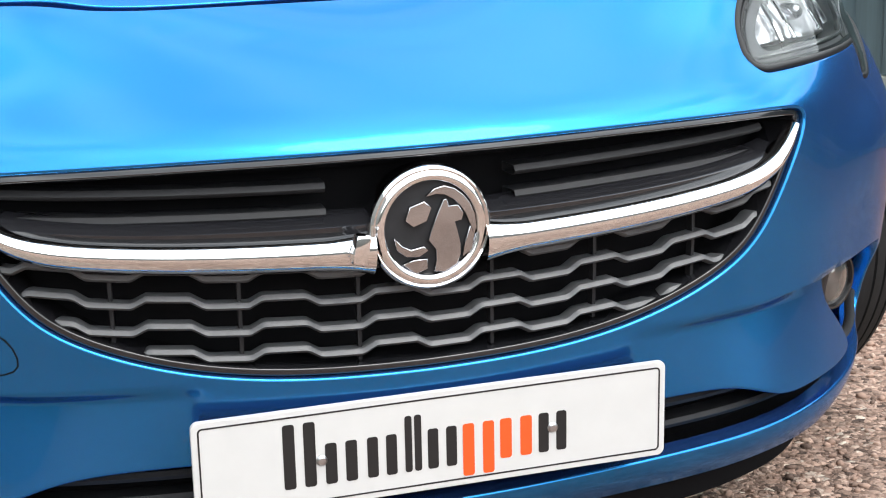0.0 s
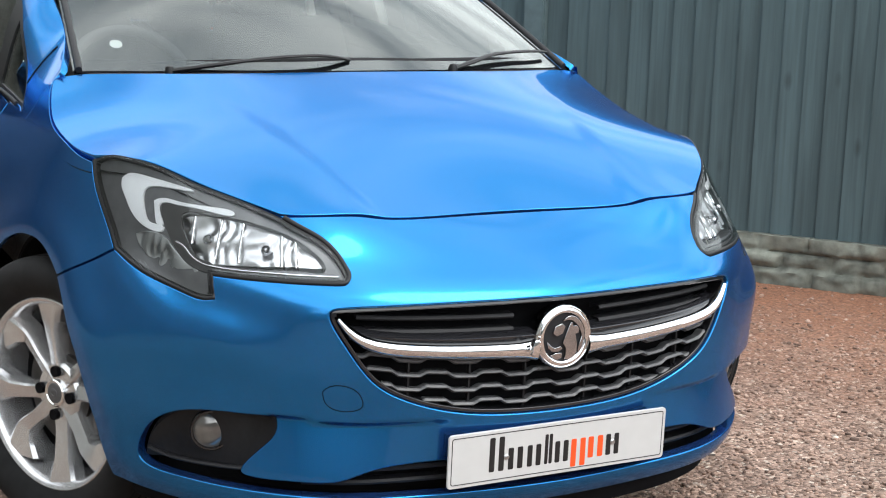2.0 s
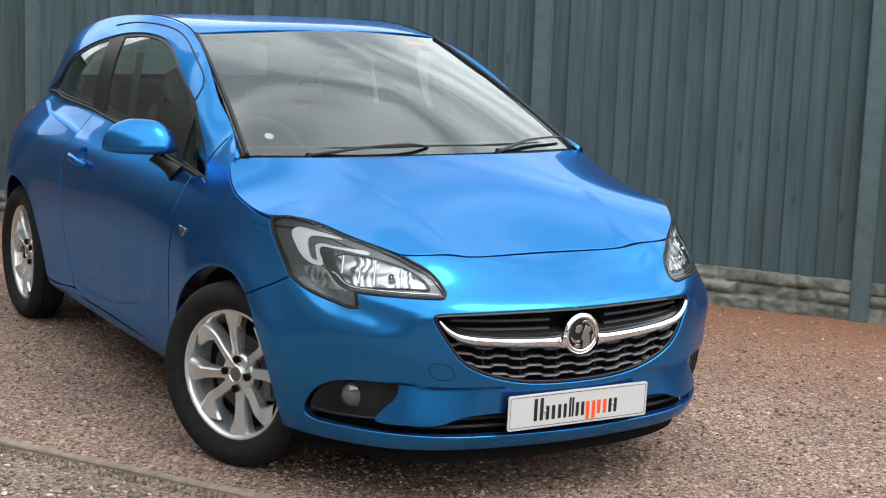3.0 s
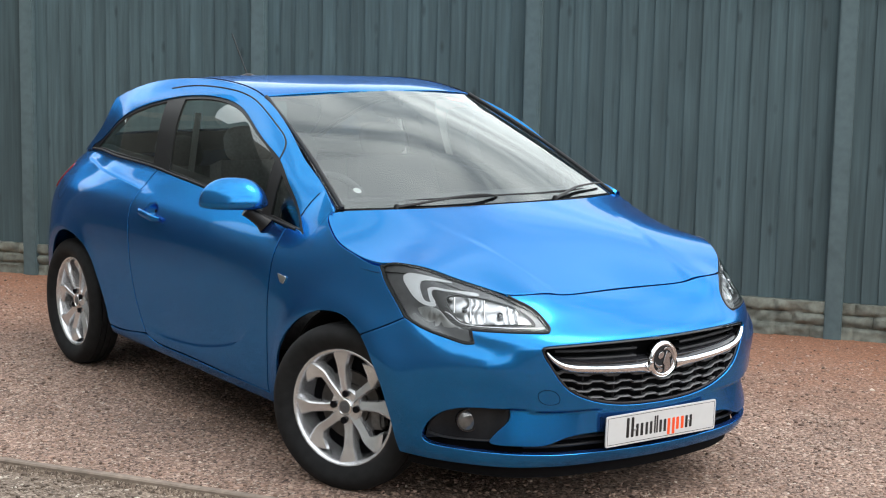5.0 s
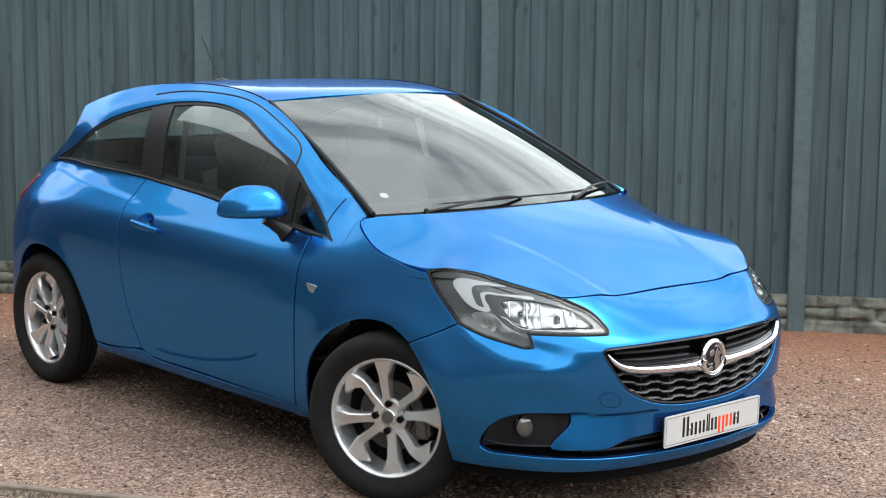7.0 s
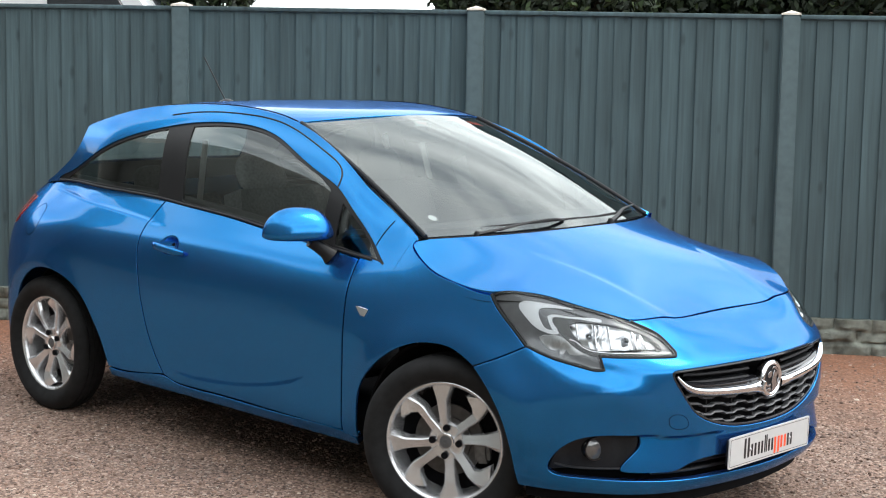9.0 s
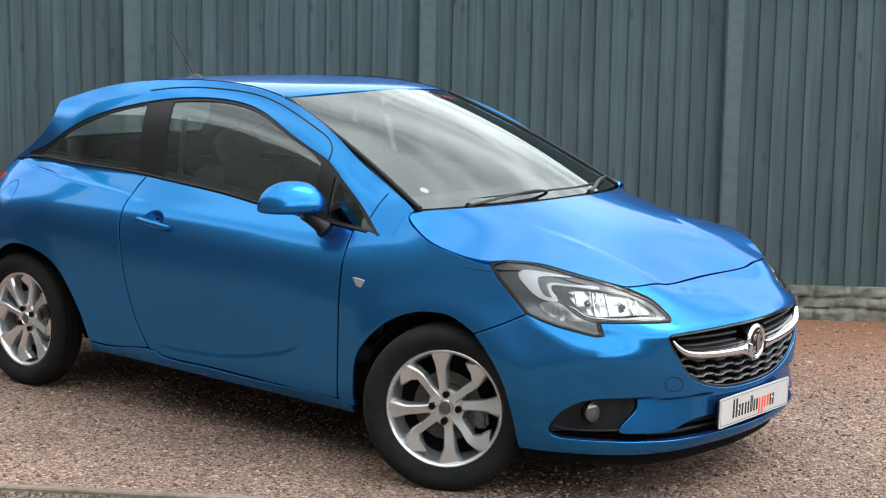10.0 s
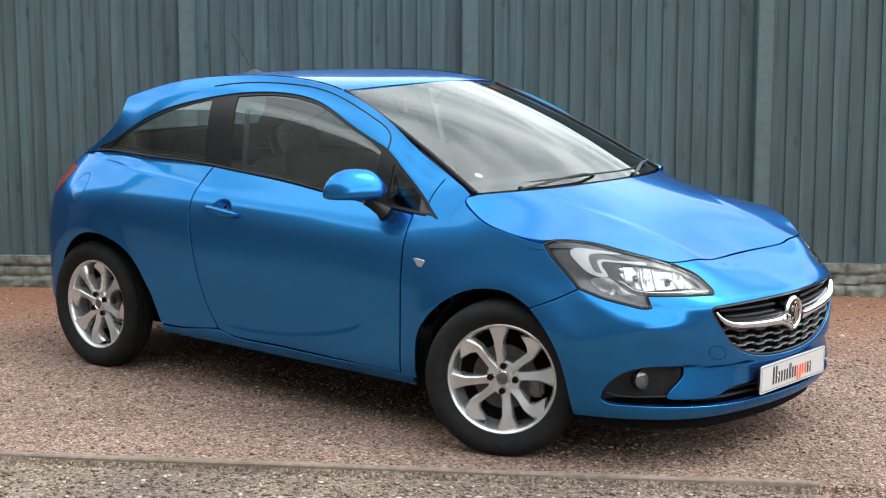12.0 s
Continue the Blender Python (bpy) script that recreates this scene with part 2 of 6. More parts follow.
_p = np.array(PLAN)
_c = np.r_[0, np.cumsum(np.hypot(*np.diff(_p, axis=0).T))]
_q = np.linspace(0, _c[-1], 1201)
_bx, _by = spline(np.r_[-_c[1], _c, 2 * _c[-1] - _c[-2]], np.r_[-_p[1, 0], _p[:, 0], -_p[-2, 0]], _q), spline(np.r_[-_c[1], _c, 2 * _c[-1] - _c[-2]], np.r_[_p[1, 1], _p[:, 1], _p[-2, 1]], _q)
_arc = np.r_[0, np.cumsum(np.hypot(np.diff(_bx), np.diff(_by)))]
S_END = _arc[-1]
S_AT = np.interp(_c, _q, _arc)            # arc length at the points of PLAN
GS, GZ = np.arange(0, S_END + .01, .01), np.arange(.16, 1.10, .01)
BX, BY = np.interp(GS, _arc, _bx), np.interp(GS, _arc, _by)
_tx, _ty = np.gradient(BX, GS), np.gradient(BY, GS)
_tn = np.hypot(_tx, _ty)
NX, NY = -_ty / _tn, _tx / _tn            # inwards
NX[0], NY[0] = 0, 1
_rows = np.array([steady(LEVELS, r, GZ) for r in INSET_NOSE + INSET_SIDE])
_st = S_AT[STATION]
INSET = np.array([steady(np.r_[-_st[1], _st], np.r_[c[1], c], GS) for c in _rows.T]).T
_full = np.concatenate([INSET[30:0:-1], INSET])
INSET = blur(blur(_full, 3, 0), 1, 1)[30:]


def table(a, s, z):
    i0, wi = bell((s - GS[0]) / .01, len(GS))
    j0, wj = bell((z - GZ[0]) / .01, len(GZ))
    out = 0
    for p in range(4):
        for q in range(4):
            out = out + wi[p] * wj[q] * a[np.clip(np.abs(i0 + p - 1), 0, len(GS) - 1), np.clip(j0 + q - 1, 0, len(GZ) - 1)]
    return out


def bell(q, n):
    """Cell and weights of a smooth (cubic) blend of four neighbours."""
    q = np.clip(q, 0, n - 1.001)
    k = q.astype(int)
    t = q - k
    return k, ((1 - t) ** 3 / 6, (3 * t ** 3 - 6 * t ** 2 + 4) / 6, (-3 * t ** 3 + 3 * t ** 2 + 3 * t + 1) / 6, t ** 3 / 6)


def run(a, s, mirror):
    k, w = bell(s / .01, len(GS))
    return sum(w[p] * np.where(k + p - 1 < 0, mirror, 1) * a[np.clip(np.abs(k + p - 1), 0, len(GS) - 1)] for p in range(4))


def skin(s, z, sink=0.0):
    """The skin at arc length s (negative: the car's right side, x < 0) and height z."""
    s, z = np.asarray(s, float), np.asarray(z, float)
    a = np.abs(s)
    d = table(INSET, a, z) + RELIEF(a, z) + sink
    x = run(BX, a, -1) + run(NX, a, -1) * d
    y = run(BY, a, 1) + run(NY, a, 1) * d
    return np.stack([np.sign(s) * x, y, z + 0 * x], -1)


def along(y):
    """Arc length on the side at a given y."""
    return np.interp(y, BY[:int(S_AT[17] * 100)], GS[:int(S_AT[17] * 100)])



def shoulder(a):
    """Height of the crease that runs back from the door to the tail light."""
    return .917 + .073 * np.clip((a - 3.02) / .9, 0, 1.2) ** .75


def scallop(a):
    """Height of the curved crease along the foot of the door."""
    return np.interp(a, [1.90, 1.982, 2.058, 2.12, 2.194, 2.32, 2.452, 2.60, 2.734, 2.934, 3.2], [.56, .482, .424, .397, .376, .350, .330, .319, .314, .326, .345])


def RELIEF(a, z):
    """Creases of the body on top of its smooth form; positive is deeper."""
    d = np.zeros_like(a)
    # crescent ahead of the bonnet's edge
    edge = .722 + .050 * (a / .37) ** 2
    d = d - .0078 * (1 - np.clip(1 - (z - edge) / .045, 0, 1) ** 2) * (z > edge) * (1 - ease((a - .26) / .16))
    # hollow beside the headlamp's inner tip
    inner = .418 + (z - .67) * 1.25
    d = d + .0006 * ease((a - inner) / .045) * (1 - ease((a - inner - .05) / .30)) * ease((z - .652) / .02) * (1 - ease((z - .75) / .03))
    # step over the lower intake, whose face below looks up
    step = ease((a - .20) / .26) * (1 - ease((a - .66) / .05))
    top = .401 - .012 * ease((.60 - a) / .2)
    d = d + .021 * step * np.clip((z - .280) / (top - .280), 0, 1) * (1 - ease((z - top) / .008))
    # crease under the headlamp, running on to the arch
    ridge = .566 + .015 * ease((a - .66) / .12) + .110 * ease((a - .76) / .32)
    d = d + .10 * np.clip(z - ridge + .02, 0, .09) ** 1.0 * ease((a - .54) / .16) * (1 - ease((a - .94) / .16)) * (1 - ease((z - ridge - .01) / .08))
    face = ease((a - .56) / .14) * (1 - ease((a - .94) / .16))
    d = d - .012 * face * ease((z - .46) / np.maximum(ridge - .46, .02)) * (1 - ease((z - ridge) / .065))
    # flares of the wheel arches
    for axle in (1.358, 3.87):
        r = np.hypot(a - axle, z - .30)
        d = d - .011 * np.exp(-((r - .385) / .065) ** 2) * ease((z - .2) / .1)
    # scallop along the foot of the door
    low = scallop(a)
    d = d + .0055 * ease((z - low) / .022) * (1 - ease((z - low) / .36)) * ease((a - 1.95) / .20) * (1 - ease((a - 2.70) / .35))
    # shoulder line over the rear wheel
    sh = shoulder(a)
    along_it = ease((a - 2.95) / .30) * (1 - ease((a - 3.94) / .12))
    d = d + .007 * ease((z - sh) / .010) * (1 - ease((z - sh - .012) / .060)) * along_it
    d = d - .004 * np.clip(1 - (sh - z) / .06, 0, 1) ** 2 * (z < sh) * along_it
    return d


def curve2(points, n=12, closed=False):
    """A dense, rounded line through 2D control points; doubled points keep a corner."""
    out, run = [], []
    pts = [tuple(p) for p in points]
    if closed:
        pts = pts + [pts[0]]
    runs, run = [], [pts[0]]
    for p, q in zip(pts, pts[1:]):
        if p == q:
            runs.append(run)
            run = [q]
        else:
            run.append(q)
    runs.append(run)
    for run in runs:
        c = np.array(run, float)
        if len(c) < 2:
            continue
        if len(c) == 2:
            k = max(2, int(np.hypot(*(c[1] - c[0])) / .012))
            seg = c[0] + np.linspace(0, 1, k)[:, None] * (c[1] - c[0])
        else:
            t = np.r_[0, np.cumsum(np.maximum(np.hypot(*np.diff(c, axis=0).T) ** .6, 1e-6))]
            k = max(6, int(np.hypot(*np.diff(c, axis=0).T).sum() / .010))
            q = np.linspace(0, t[-1], k)
            seg = np.stack([spline(t, c[:, 0], q), spline(t, c[:, 1], q)], 1)
        out.append(seg[:-1] if len(out) + 1 < len(runs) or closed else seg)
    return np.concatenate(out)


def inside(p, poly):
    x, y = p[:, 0][:, None], p[:, 1][:, None]
    a, b = poly, np.roll(poly, -1, 0)
    cross = (a[:, 1] > y) != (b[:, 1] > y)
    with np.errstate(all="ignore"):
        hit = x < (b[:, 0] - a[:, 0]) * (y - a[:, 1]) / (b[:, 1] - a[:, 1]) + a[:, 0]
    return (cross & hit).sum(1) % 2 == 1


def area(poly):
    a, b = poly, np.roll(poly, -1, 0)
    return .5 * (a[:, 0] * b[:, 1] - b[:, 0] * a[:, 1]).sum()


def shrink(poly, gap):
    """The outline moved inwards."""
    if gap == 0:
        return poly
    p = poly if area(poly) > 0 else poly[::-1]
    e = np.roll(p, -1, 0) - p
    e = e / np.maximum(np.hypot(*e.T), 1e-9)[:, None]
    n = np.stack([-e[:, 1], e[:, 0]], 1)
    m = n + np.roll(n, 1, 0)
    m = m / np.maximum((m * np.roll(n, 1, 0)).sum(1), .5)[:, None]
    return p + gap * m


def mesh_of(name, verts, faces, smooth=True, normals=None):
    me = bpy.data.meshes.new(name)
    me.from_pydata([tuple(map(float, v)) for v in verts], [], [tuple(map(int, f)) for f in faces])
    me.update()
    if smooth:
        me.polygons.foreach_set("use_smooth", [True] * len(me.polygons))
    if normals is not None:
        me.normals_split_custom_set_from_vertices([tuple(map(float, v)) for v in normals])
    return me


def place(name, me, mat, parent=None, label="", m=None):
    """A mesh as one object under its thing or part."""
    ob = new(name, me)
    if mat is not None and not me.materials:
        me.materials.append(mat)
    if parent is not None:
        ob.parent = parent
    if m is not None:
        ob.matrix_basis = m
    if label:
        tagged(ob, label)
    return ob


def part(name, bm, mat, parent=None, label="", m=None, smooth=True):
    me = bpy.data.meshes.new(name)
    bm.to_mesh(me)
    bm.free()
    if smooth:
        me.polygons.foreach_set("use_smooth", [True] * len(me.polygons))
        me.set_sharp_from_angle(angle=radians(38))
    return place(name, me, mat, parent, label, m)


from mathutils.geometry import delaunay_2d_cdt


def sheet(name, form, outline, mat, parent, holes=(), step=.02, gap=.0, roll=.003, flange=.012, label="", out=1.0, sink=0.0, lines=()):
    """A panel of a curved skin: form(u, v) gives its points, outline and holes lie in u, v. Its edges roll over and turn in."""
    rim = shrink(outline, gap)
    rim = rim if area(rim) > 0 else rim[::-1]
    cut = [shrink(h, -gap) for h in holes]
    cut = [h if area(h) > 0 else h[::-1] for h in cut]
    lo, hi = rim.min(0), rim.max(0)
    gu, gv = np.meshgrid(np.arange(lo[0], hi[0], step), np.arange(lo[1], hi[1], step))
    grid = np.stack([gu.ravel() + .0007, gv.ravel() + .0003], 1)
    keep = inside(grid, rim)
    for h in cut:
        keep &= ~inside(grid, h)
    grid = grid[keep]
    lines = [ln[inside(ln, rim) & (np.array([np.hypot(*(rim - q).T).min() for q in ln]) > .004)] for ln in lines]
    lines = [ln for ln in lines if len(ln) > 1]
    border = np.concatenate([rim, *cut, *lines])
    near = np.array([np.hypot(*(border - g).T).min() for g in grid]) if len(grid) else np.zeros(0)
    grid = grid[near > step * .45]
    pts, edges, n = [], [], 0
    for loop in (rim, *cut):
        pts.append(loop)
        edges += [(n + i, n + (i + 1) % len(loop)) for i in range(len(loop))]
        n += len(loop)
    for ln in lines:
        pts.append(ln)
        edges += [(n + i, n + i + 1) for i in range(len(ln) - 1)]
        n += len(ln)
    pts = np.concatenate([*pts, grid]) if len(grid) else np.concatenate(pts)
    co, _, tris, *_ = delaunay_2d_cdt([Vector(p) for p in pts.tolist()], edges, [], 0, 1e-7)
    co = np.array([tuple(c) for c in co])
    tris = np.array([t for t in tris if len(t) == 3])
    mid = co[tris].mean(1)
    keep = inside(mid, rim)
    for h in cut:
        keep &= ~inside(mid, h)
    tris = tris[keep]

    def normal(q):
        e = .003
        du, dv = form(q[:, 0] + e, q[:, 1]) - form(q[:, 0] - e, q[:, 1]), form(q[:, 0], q[:, 1] + e) - form(q[:, 0], q[:, 1] - e)
        c = np.cross(du, dv) * out
        return c / np.maximum(np.linalg.norm(c, axis=1), 1e-12)[:, None]

    nv = normal(co)
    verts, norms, faces = [form(co[:, 0], co[:, 1]) - sink * nv], [nv], [tuple(t) if out > 0 else tuple(t[::-1]) for t in tris]
    base = len(co)
    for loop, sign in [(rim, 1)] + [(h, -1) for h in cut]:
        if flange <= 0:
            break
        nn = normal(loop)
        p = form(loop[:, 0], loop[:, 1]) - sink * nn
        tan = np.roll(p, -1, 0) - np.roll(p, 1, 0)
        tan /= np.maximum(np.linalg.norm(tan, axis=1), 1e-9)[:, None]
        away = np.cross(tan, nn) * sign * out
        rings, rn = [p], [nn]
        for ang in (30, 60, 90):
            a = radians(ang)
            rings.append(p + roll * (math.sin(a) * away - (1 - math.cos(a)) * nn))
            rn.append(math.cos(a) * nn + math.sin(a) * away)
        rings.append(rings[-1] - flange * nn)
        rn.append(away)
        k = len(loop)
        for r, m in zip(rings, rn):
            verts.append(r)
            norms.append(m)
        for j in range(len(rings) - 1):
            a0, b0 = base + j * k, base + (j + 1) * k
            for i in range(k):
                f = (a0 + i, b0 + i, b0 + (i + 1) % k, a0 + (i + 1) % k)
                faces.append(f if (sign * out > 0) else f[::-1])
        base += len(rings) * k
    me = mesh_of(name, np.concatenate(verts), faces, True, np.concatenate(norms))
    return place(name, me, mat, parent, label)


def grid_mesh(name, P, mat, parent, label="", thick=0.0, m=None):
    """A mesh of a grid of points [i, j, 3]; with a thickness it is a closed shell."""
    a, b = P.shape[:2]
    q = P.reshape(-1, 3)
    faces = [(i * b + j, (i + 1) * b + j, (i + 1) * b + j + 1, i * b + j + 1) for i in range(a - 1) for j in range(b - 1)]
    if thick:
        du, dv = np.gradient(P, axis=0), np.gradient(P, axis=1)
        n = np.cross(du, dv)
        n /= np.maximum(np.linalg.norm(n, axis=2), 1e-12)[..., None]
        k = len(q)
        q = np.concatenate([q, (P - thick * n).reshape(-1, 3)])
        faces += [tuple(v + k for v in f[::-1]) for f in faces]
        edge = [(i, 0) for i in range(a)] + [(a - 1, j) for j in range(1, b)] + [(i, b - 1) for i in range(a - 2, -1, -1)] + [(0, j) for j in range(b - 2, 0, -1)]
        e = [i * b + j for i, j in edge]
        faces += [(e[i], e[(i + 1) % len(e)], e[(i + 1) % len(e)] + k, e[i] + k) for i in range(len(e))]
    me = mesh_of(name, q, faces)
    me.set_sharp_from_angle(angle=radians(50))
    return place(name, me, mat, parent, label, m)


def tube(name, path, radius, mat, parent, label="", sides=8, flat=1.0, up=None, taper=None, m=None):
    """A round or flattened bar along a path."""
    p = np.asarray(path, float)
    t = np.gradient(p, axis=0)
    t /= np.maximum(np.linalg.norm(t, axis=1), 1e-9)[:, None]
    ref = np.asarray(up if up is not None else (0, 0, 1), float) + 0 * p
    a = np.cross(t, ref)
    a /= np.maximum(np.linalg.norm(a, axis=1), 1e-9)[:, None]
    b = np.cross(a, t)
    r = radius * (np.ones(len(p)) if taper is None else np.interp(np.linspace(0, 1, len(p)), np.linspace(0, 1, len(taper)), taper))
    ang = np.linspace(0, 2 * np.pi, sides, endpoint=False)
    v = (p[:, None] + r[:, None, None] * (np.cos(ang)[None, :, None] * a[:, None] + flat * np.sin(ang)[None, :, None] * b[:, None])).reshape(-1, 3)
    n = len(p)
    f = [(i * sides + j, i * sides + (j + 1) % sides, (i + 1) * sides + (j + 1) % sides, (i + 1) * sides + j) for i in range(n - 1) for j in range(sides)]
    f += [tuple(range(sides))[::-1], tuple((n - 1) * sides + j for j in range(sides))]
    me = mesh_of(name, v, f)
    me.set_sharp_from_angle(angle=radians(60))
    return place(name, me, mat, parent, label, m)


def lathe(name, profile, mat, parent, label="", sides=64, m=None, sharp=35):
    """A turned form: profile of (r, x) round the x axis; x outwards."""
    ang = np.linspace(0, 2 * np.pi, sides, endpoint=False)
    pr = np.array(profile, float)
    v = np.stack([np.repeat(pr[:, 1], sides), (pr[:, 0][:, None] * np.cos(ang)).ravel(), (pr[:, 0][:, None] * np.sin(ang)).ravel()], 1)
    n = len(pr)
    f = [(i * sides + j, (i + 1) * sides + j, (i + 1) * sides + (j + 1) % sides, i * sides + (j + 1) % sides) for i in range(n - 1) for j in range(sides)]
    me = mesh_of(name, v, f)
    me.set_sharp_from_angle(angle=radians(sharp))
    return place(name, me, mat, parent, label, m)


def box(name, size, at, mat, parent=None, label="", bevel=.006, turn=(0, 0, 0), segs=2):
    bm = bmesh.new()
    bmesh.ops.create_cube(bm, size=1)
    bmesh.ops.scale(bm, vec=size, verts=bm.verts)
    if bevel:
        bmesh.ops.bevel(bm, geom=bm.edges[:], offset=bevel, segments=segs, affect="EDGES", profile=.5)
    return part(name, bm, mat, parent, label, m=pose(*at, *turn))


# ================= the car =================
car = tagged(new("car"), "bright blue metallic three-door hatchback parked on gravel beside the fence", "car")
SIDES = ((-1, "right"), (1, "left"))

BONNET_LINE = [(0, .766), (.20, .767), (.34, .771), (.41, .778), (.64, .779)]
LAMP_TOP = [(.64, .779), (.76, .809), (.87, .832), (.98, .856), (1.08, .866), (1.145, .862), (1.185, .846)]
FENDER_TOP = [(1.185, .846), (1.25, .853), (1.34, .872), (1.45, .896), (1.54, .935), (1.60, .975), (1.605, 1.003)]
LAMP_LOW = [(.64, .779), (.595, .764), (.545, .748), (.514, .735), (.480, .712), (.461, .691), (.454, .678), (.459, .669), (.474, .666), (.50, .6662), (.56, .667), (.63, .668), (.70, .669), (.752, .670)]
LAMP_NOTCH = [(.752, .670), (.745, .652), (.735, .628)]
LAMP_OUT = [(.735, .628), (.760, .625), (.82, .636), (.91, .656), (.985, .679), (1.014, .688)]
LAMP_SIDE = [(1.014, .688), (1.045, .714), (1.10, .762), (1.15, .806), (1.185, .846)]
FENDER_SPLIT = [(1.014, .688), (1.107, .643), (1.205, .602)]
ARCH_FRONT = [(1.205, .602), (1.150, .552), (1.098, .48), (1.062, .38), (1.045, .28), (1.035, .205)]
ARCH_FRONT_REAR = [(1.764, .247), (1.757, .34), (1.745, .42), (1.712, .485), (1.655, .545), (1.58, .600), (1.47, .645), (1.40, .655), (1.31, .650), (1.205, .602)]
ARCH_REAR = [(3.325, .284), (3.37, .39), (3.44, .50), (3.53, .592), (3.65, .648), (3.78, .667), (3.90, .650), (4.02, .585), (4.10, .49), (4.13, .38), (4.13, .24)]


def skin_side(side):
    return lambda u, v: skin(side * u, v)


def join(*runs):
    """One closed outline from runs of control points, with corners where they meet."""
    pts = []
    for r in runs:
        pts += list(r)
    return curve2(pts, closed=True) if pts[0] != pts[-1] else curve2(pts, closed=False)[:-1]


GRILLE = [(0, .630), (.20, .630), (.36, .629), (.470, .625), (.494, .617), (.490, .597), (.470, .565), (.440, .521), (.400, .476), (.340, .442), (.25, .414), (.14, .399), (0, .395)]
INTAKE = [(0, .314), (.20, .314), (.32, .312), (.40, .302), (.455, .285), (.49, .279), (.56, .279), (.645, .281), (.672, .291), (.62, .350), (.602, .377), (.607, .401), (.64, .407), (.70, .409), (.787, .402),
          (.85, .376), (.897, .332), (.918, .284), (.90, .266), (.83, .258), (.70, .254), (.55, .250), (.40, .246), (.20, .244), (0, .243)]


# front bumper, one piece from arch to arch
half = np.concatenate([curve2(r)[:-1] for r in (BONNET_LINE, LAMP_LOW, LAMP_NOTCH, LAMP_OUT, FENDER_SPLIT, ARCH_FRONT)] + [curve2([(1.035, .205), (.9, .200), (.6, .196), (.3, .194), (0, .194)])])
bumper_line = np.concatenate([half, (half[1:-1] * [-1, 1])[::-1]])
grille_half, intake_half = curve2(GRILLE), curve2(INTAKE)
grille_line = np.concatenate([grille_half, (grille_half[1:-1] * [-1, 1])[::-1]])
intake_line = np.concatenate([intake_half, (intake_half[1:-1] * [-1, 1])[::-1]])
bumper = sheet("front_bumper", lambda u, v: skin(u, v), bumper_line, paint, car, holes=[grille_line, intake_line], step=.011, gap=.0036, roll=.0035, flange=.02, label="blue front bumper with a wide grille opening and a low intake")

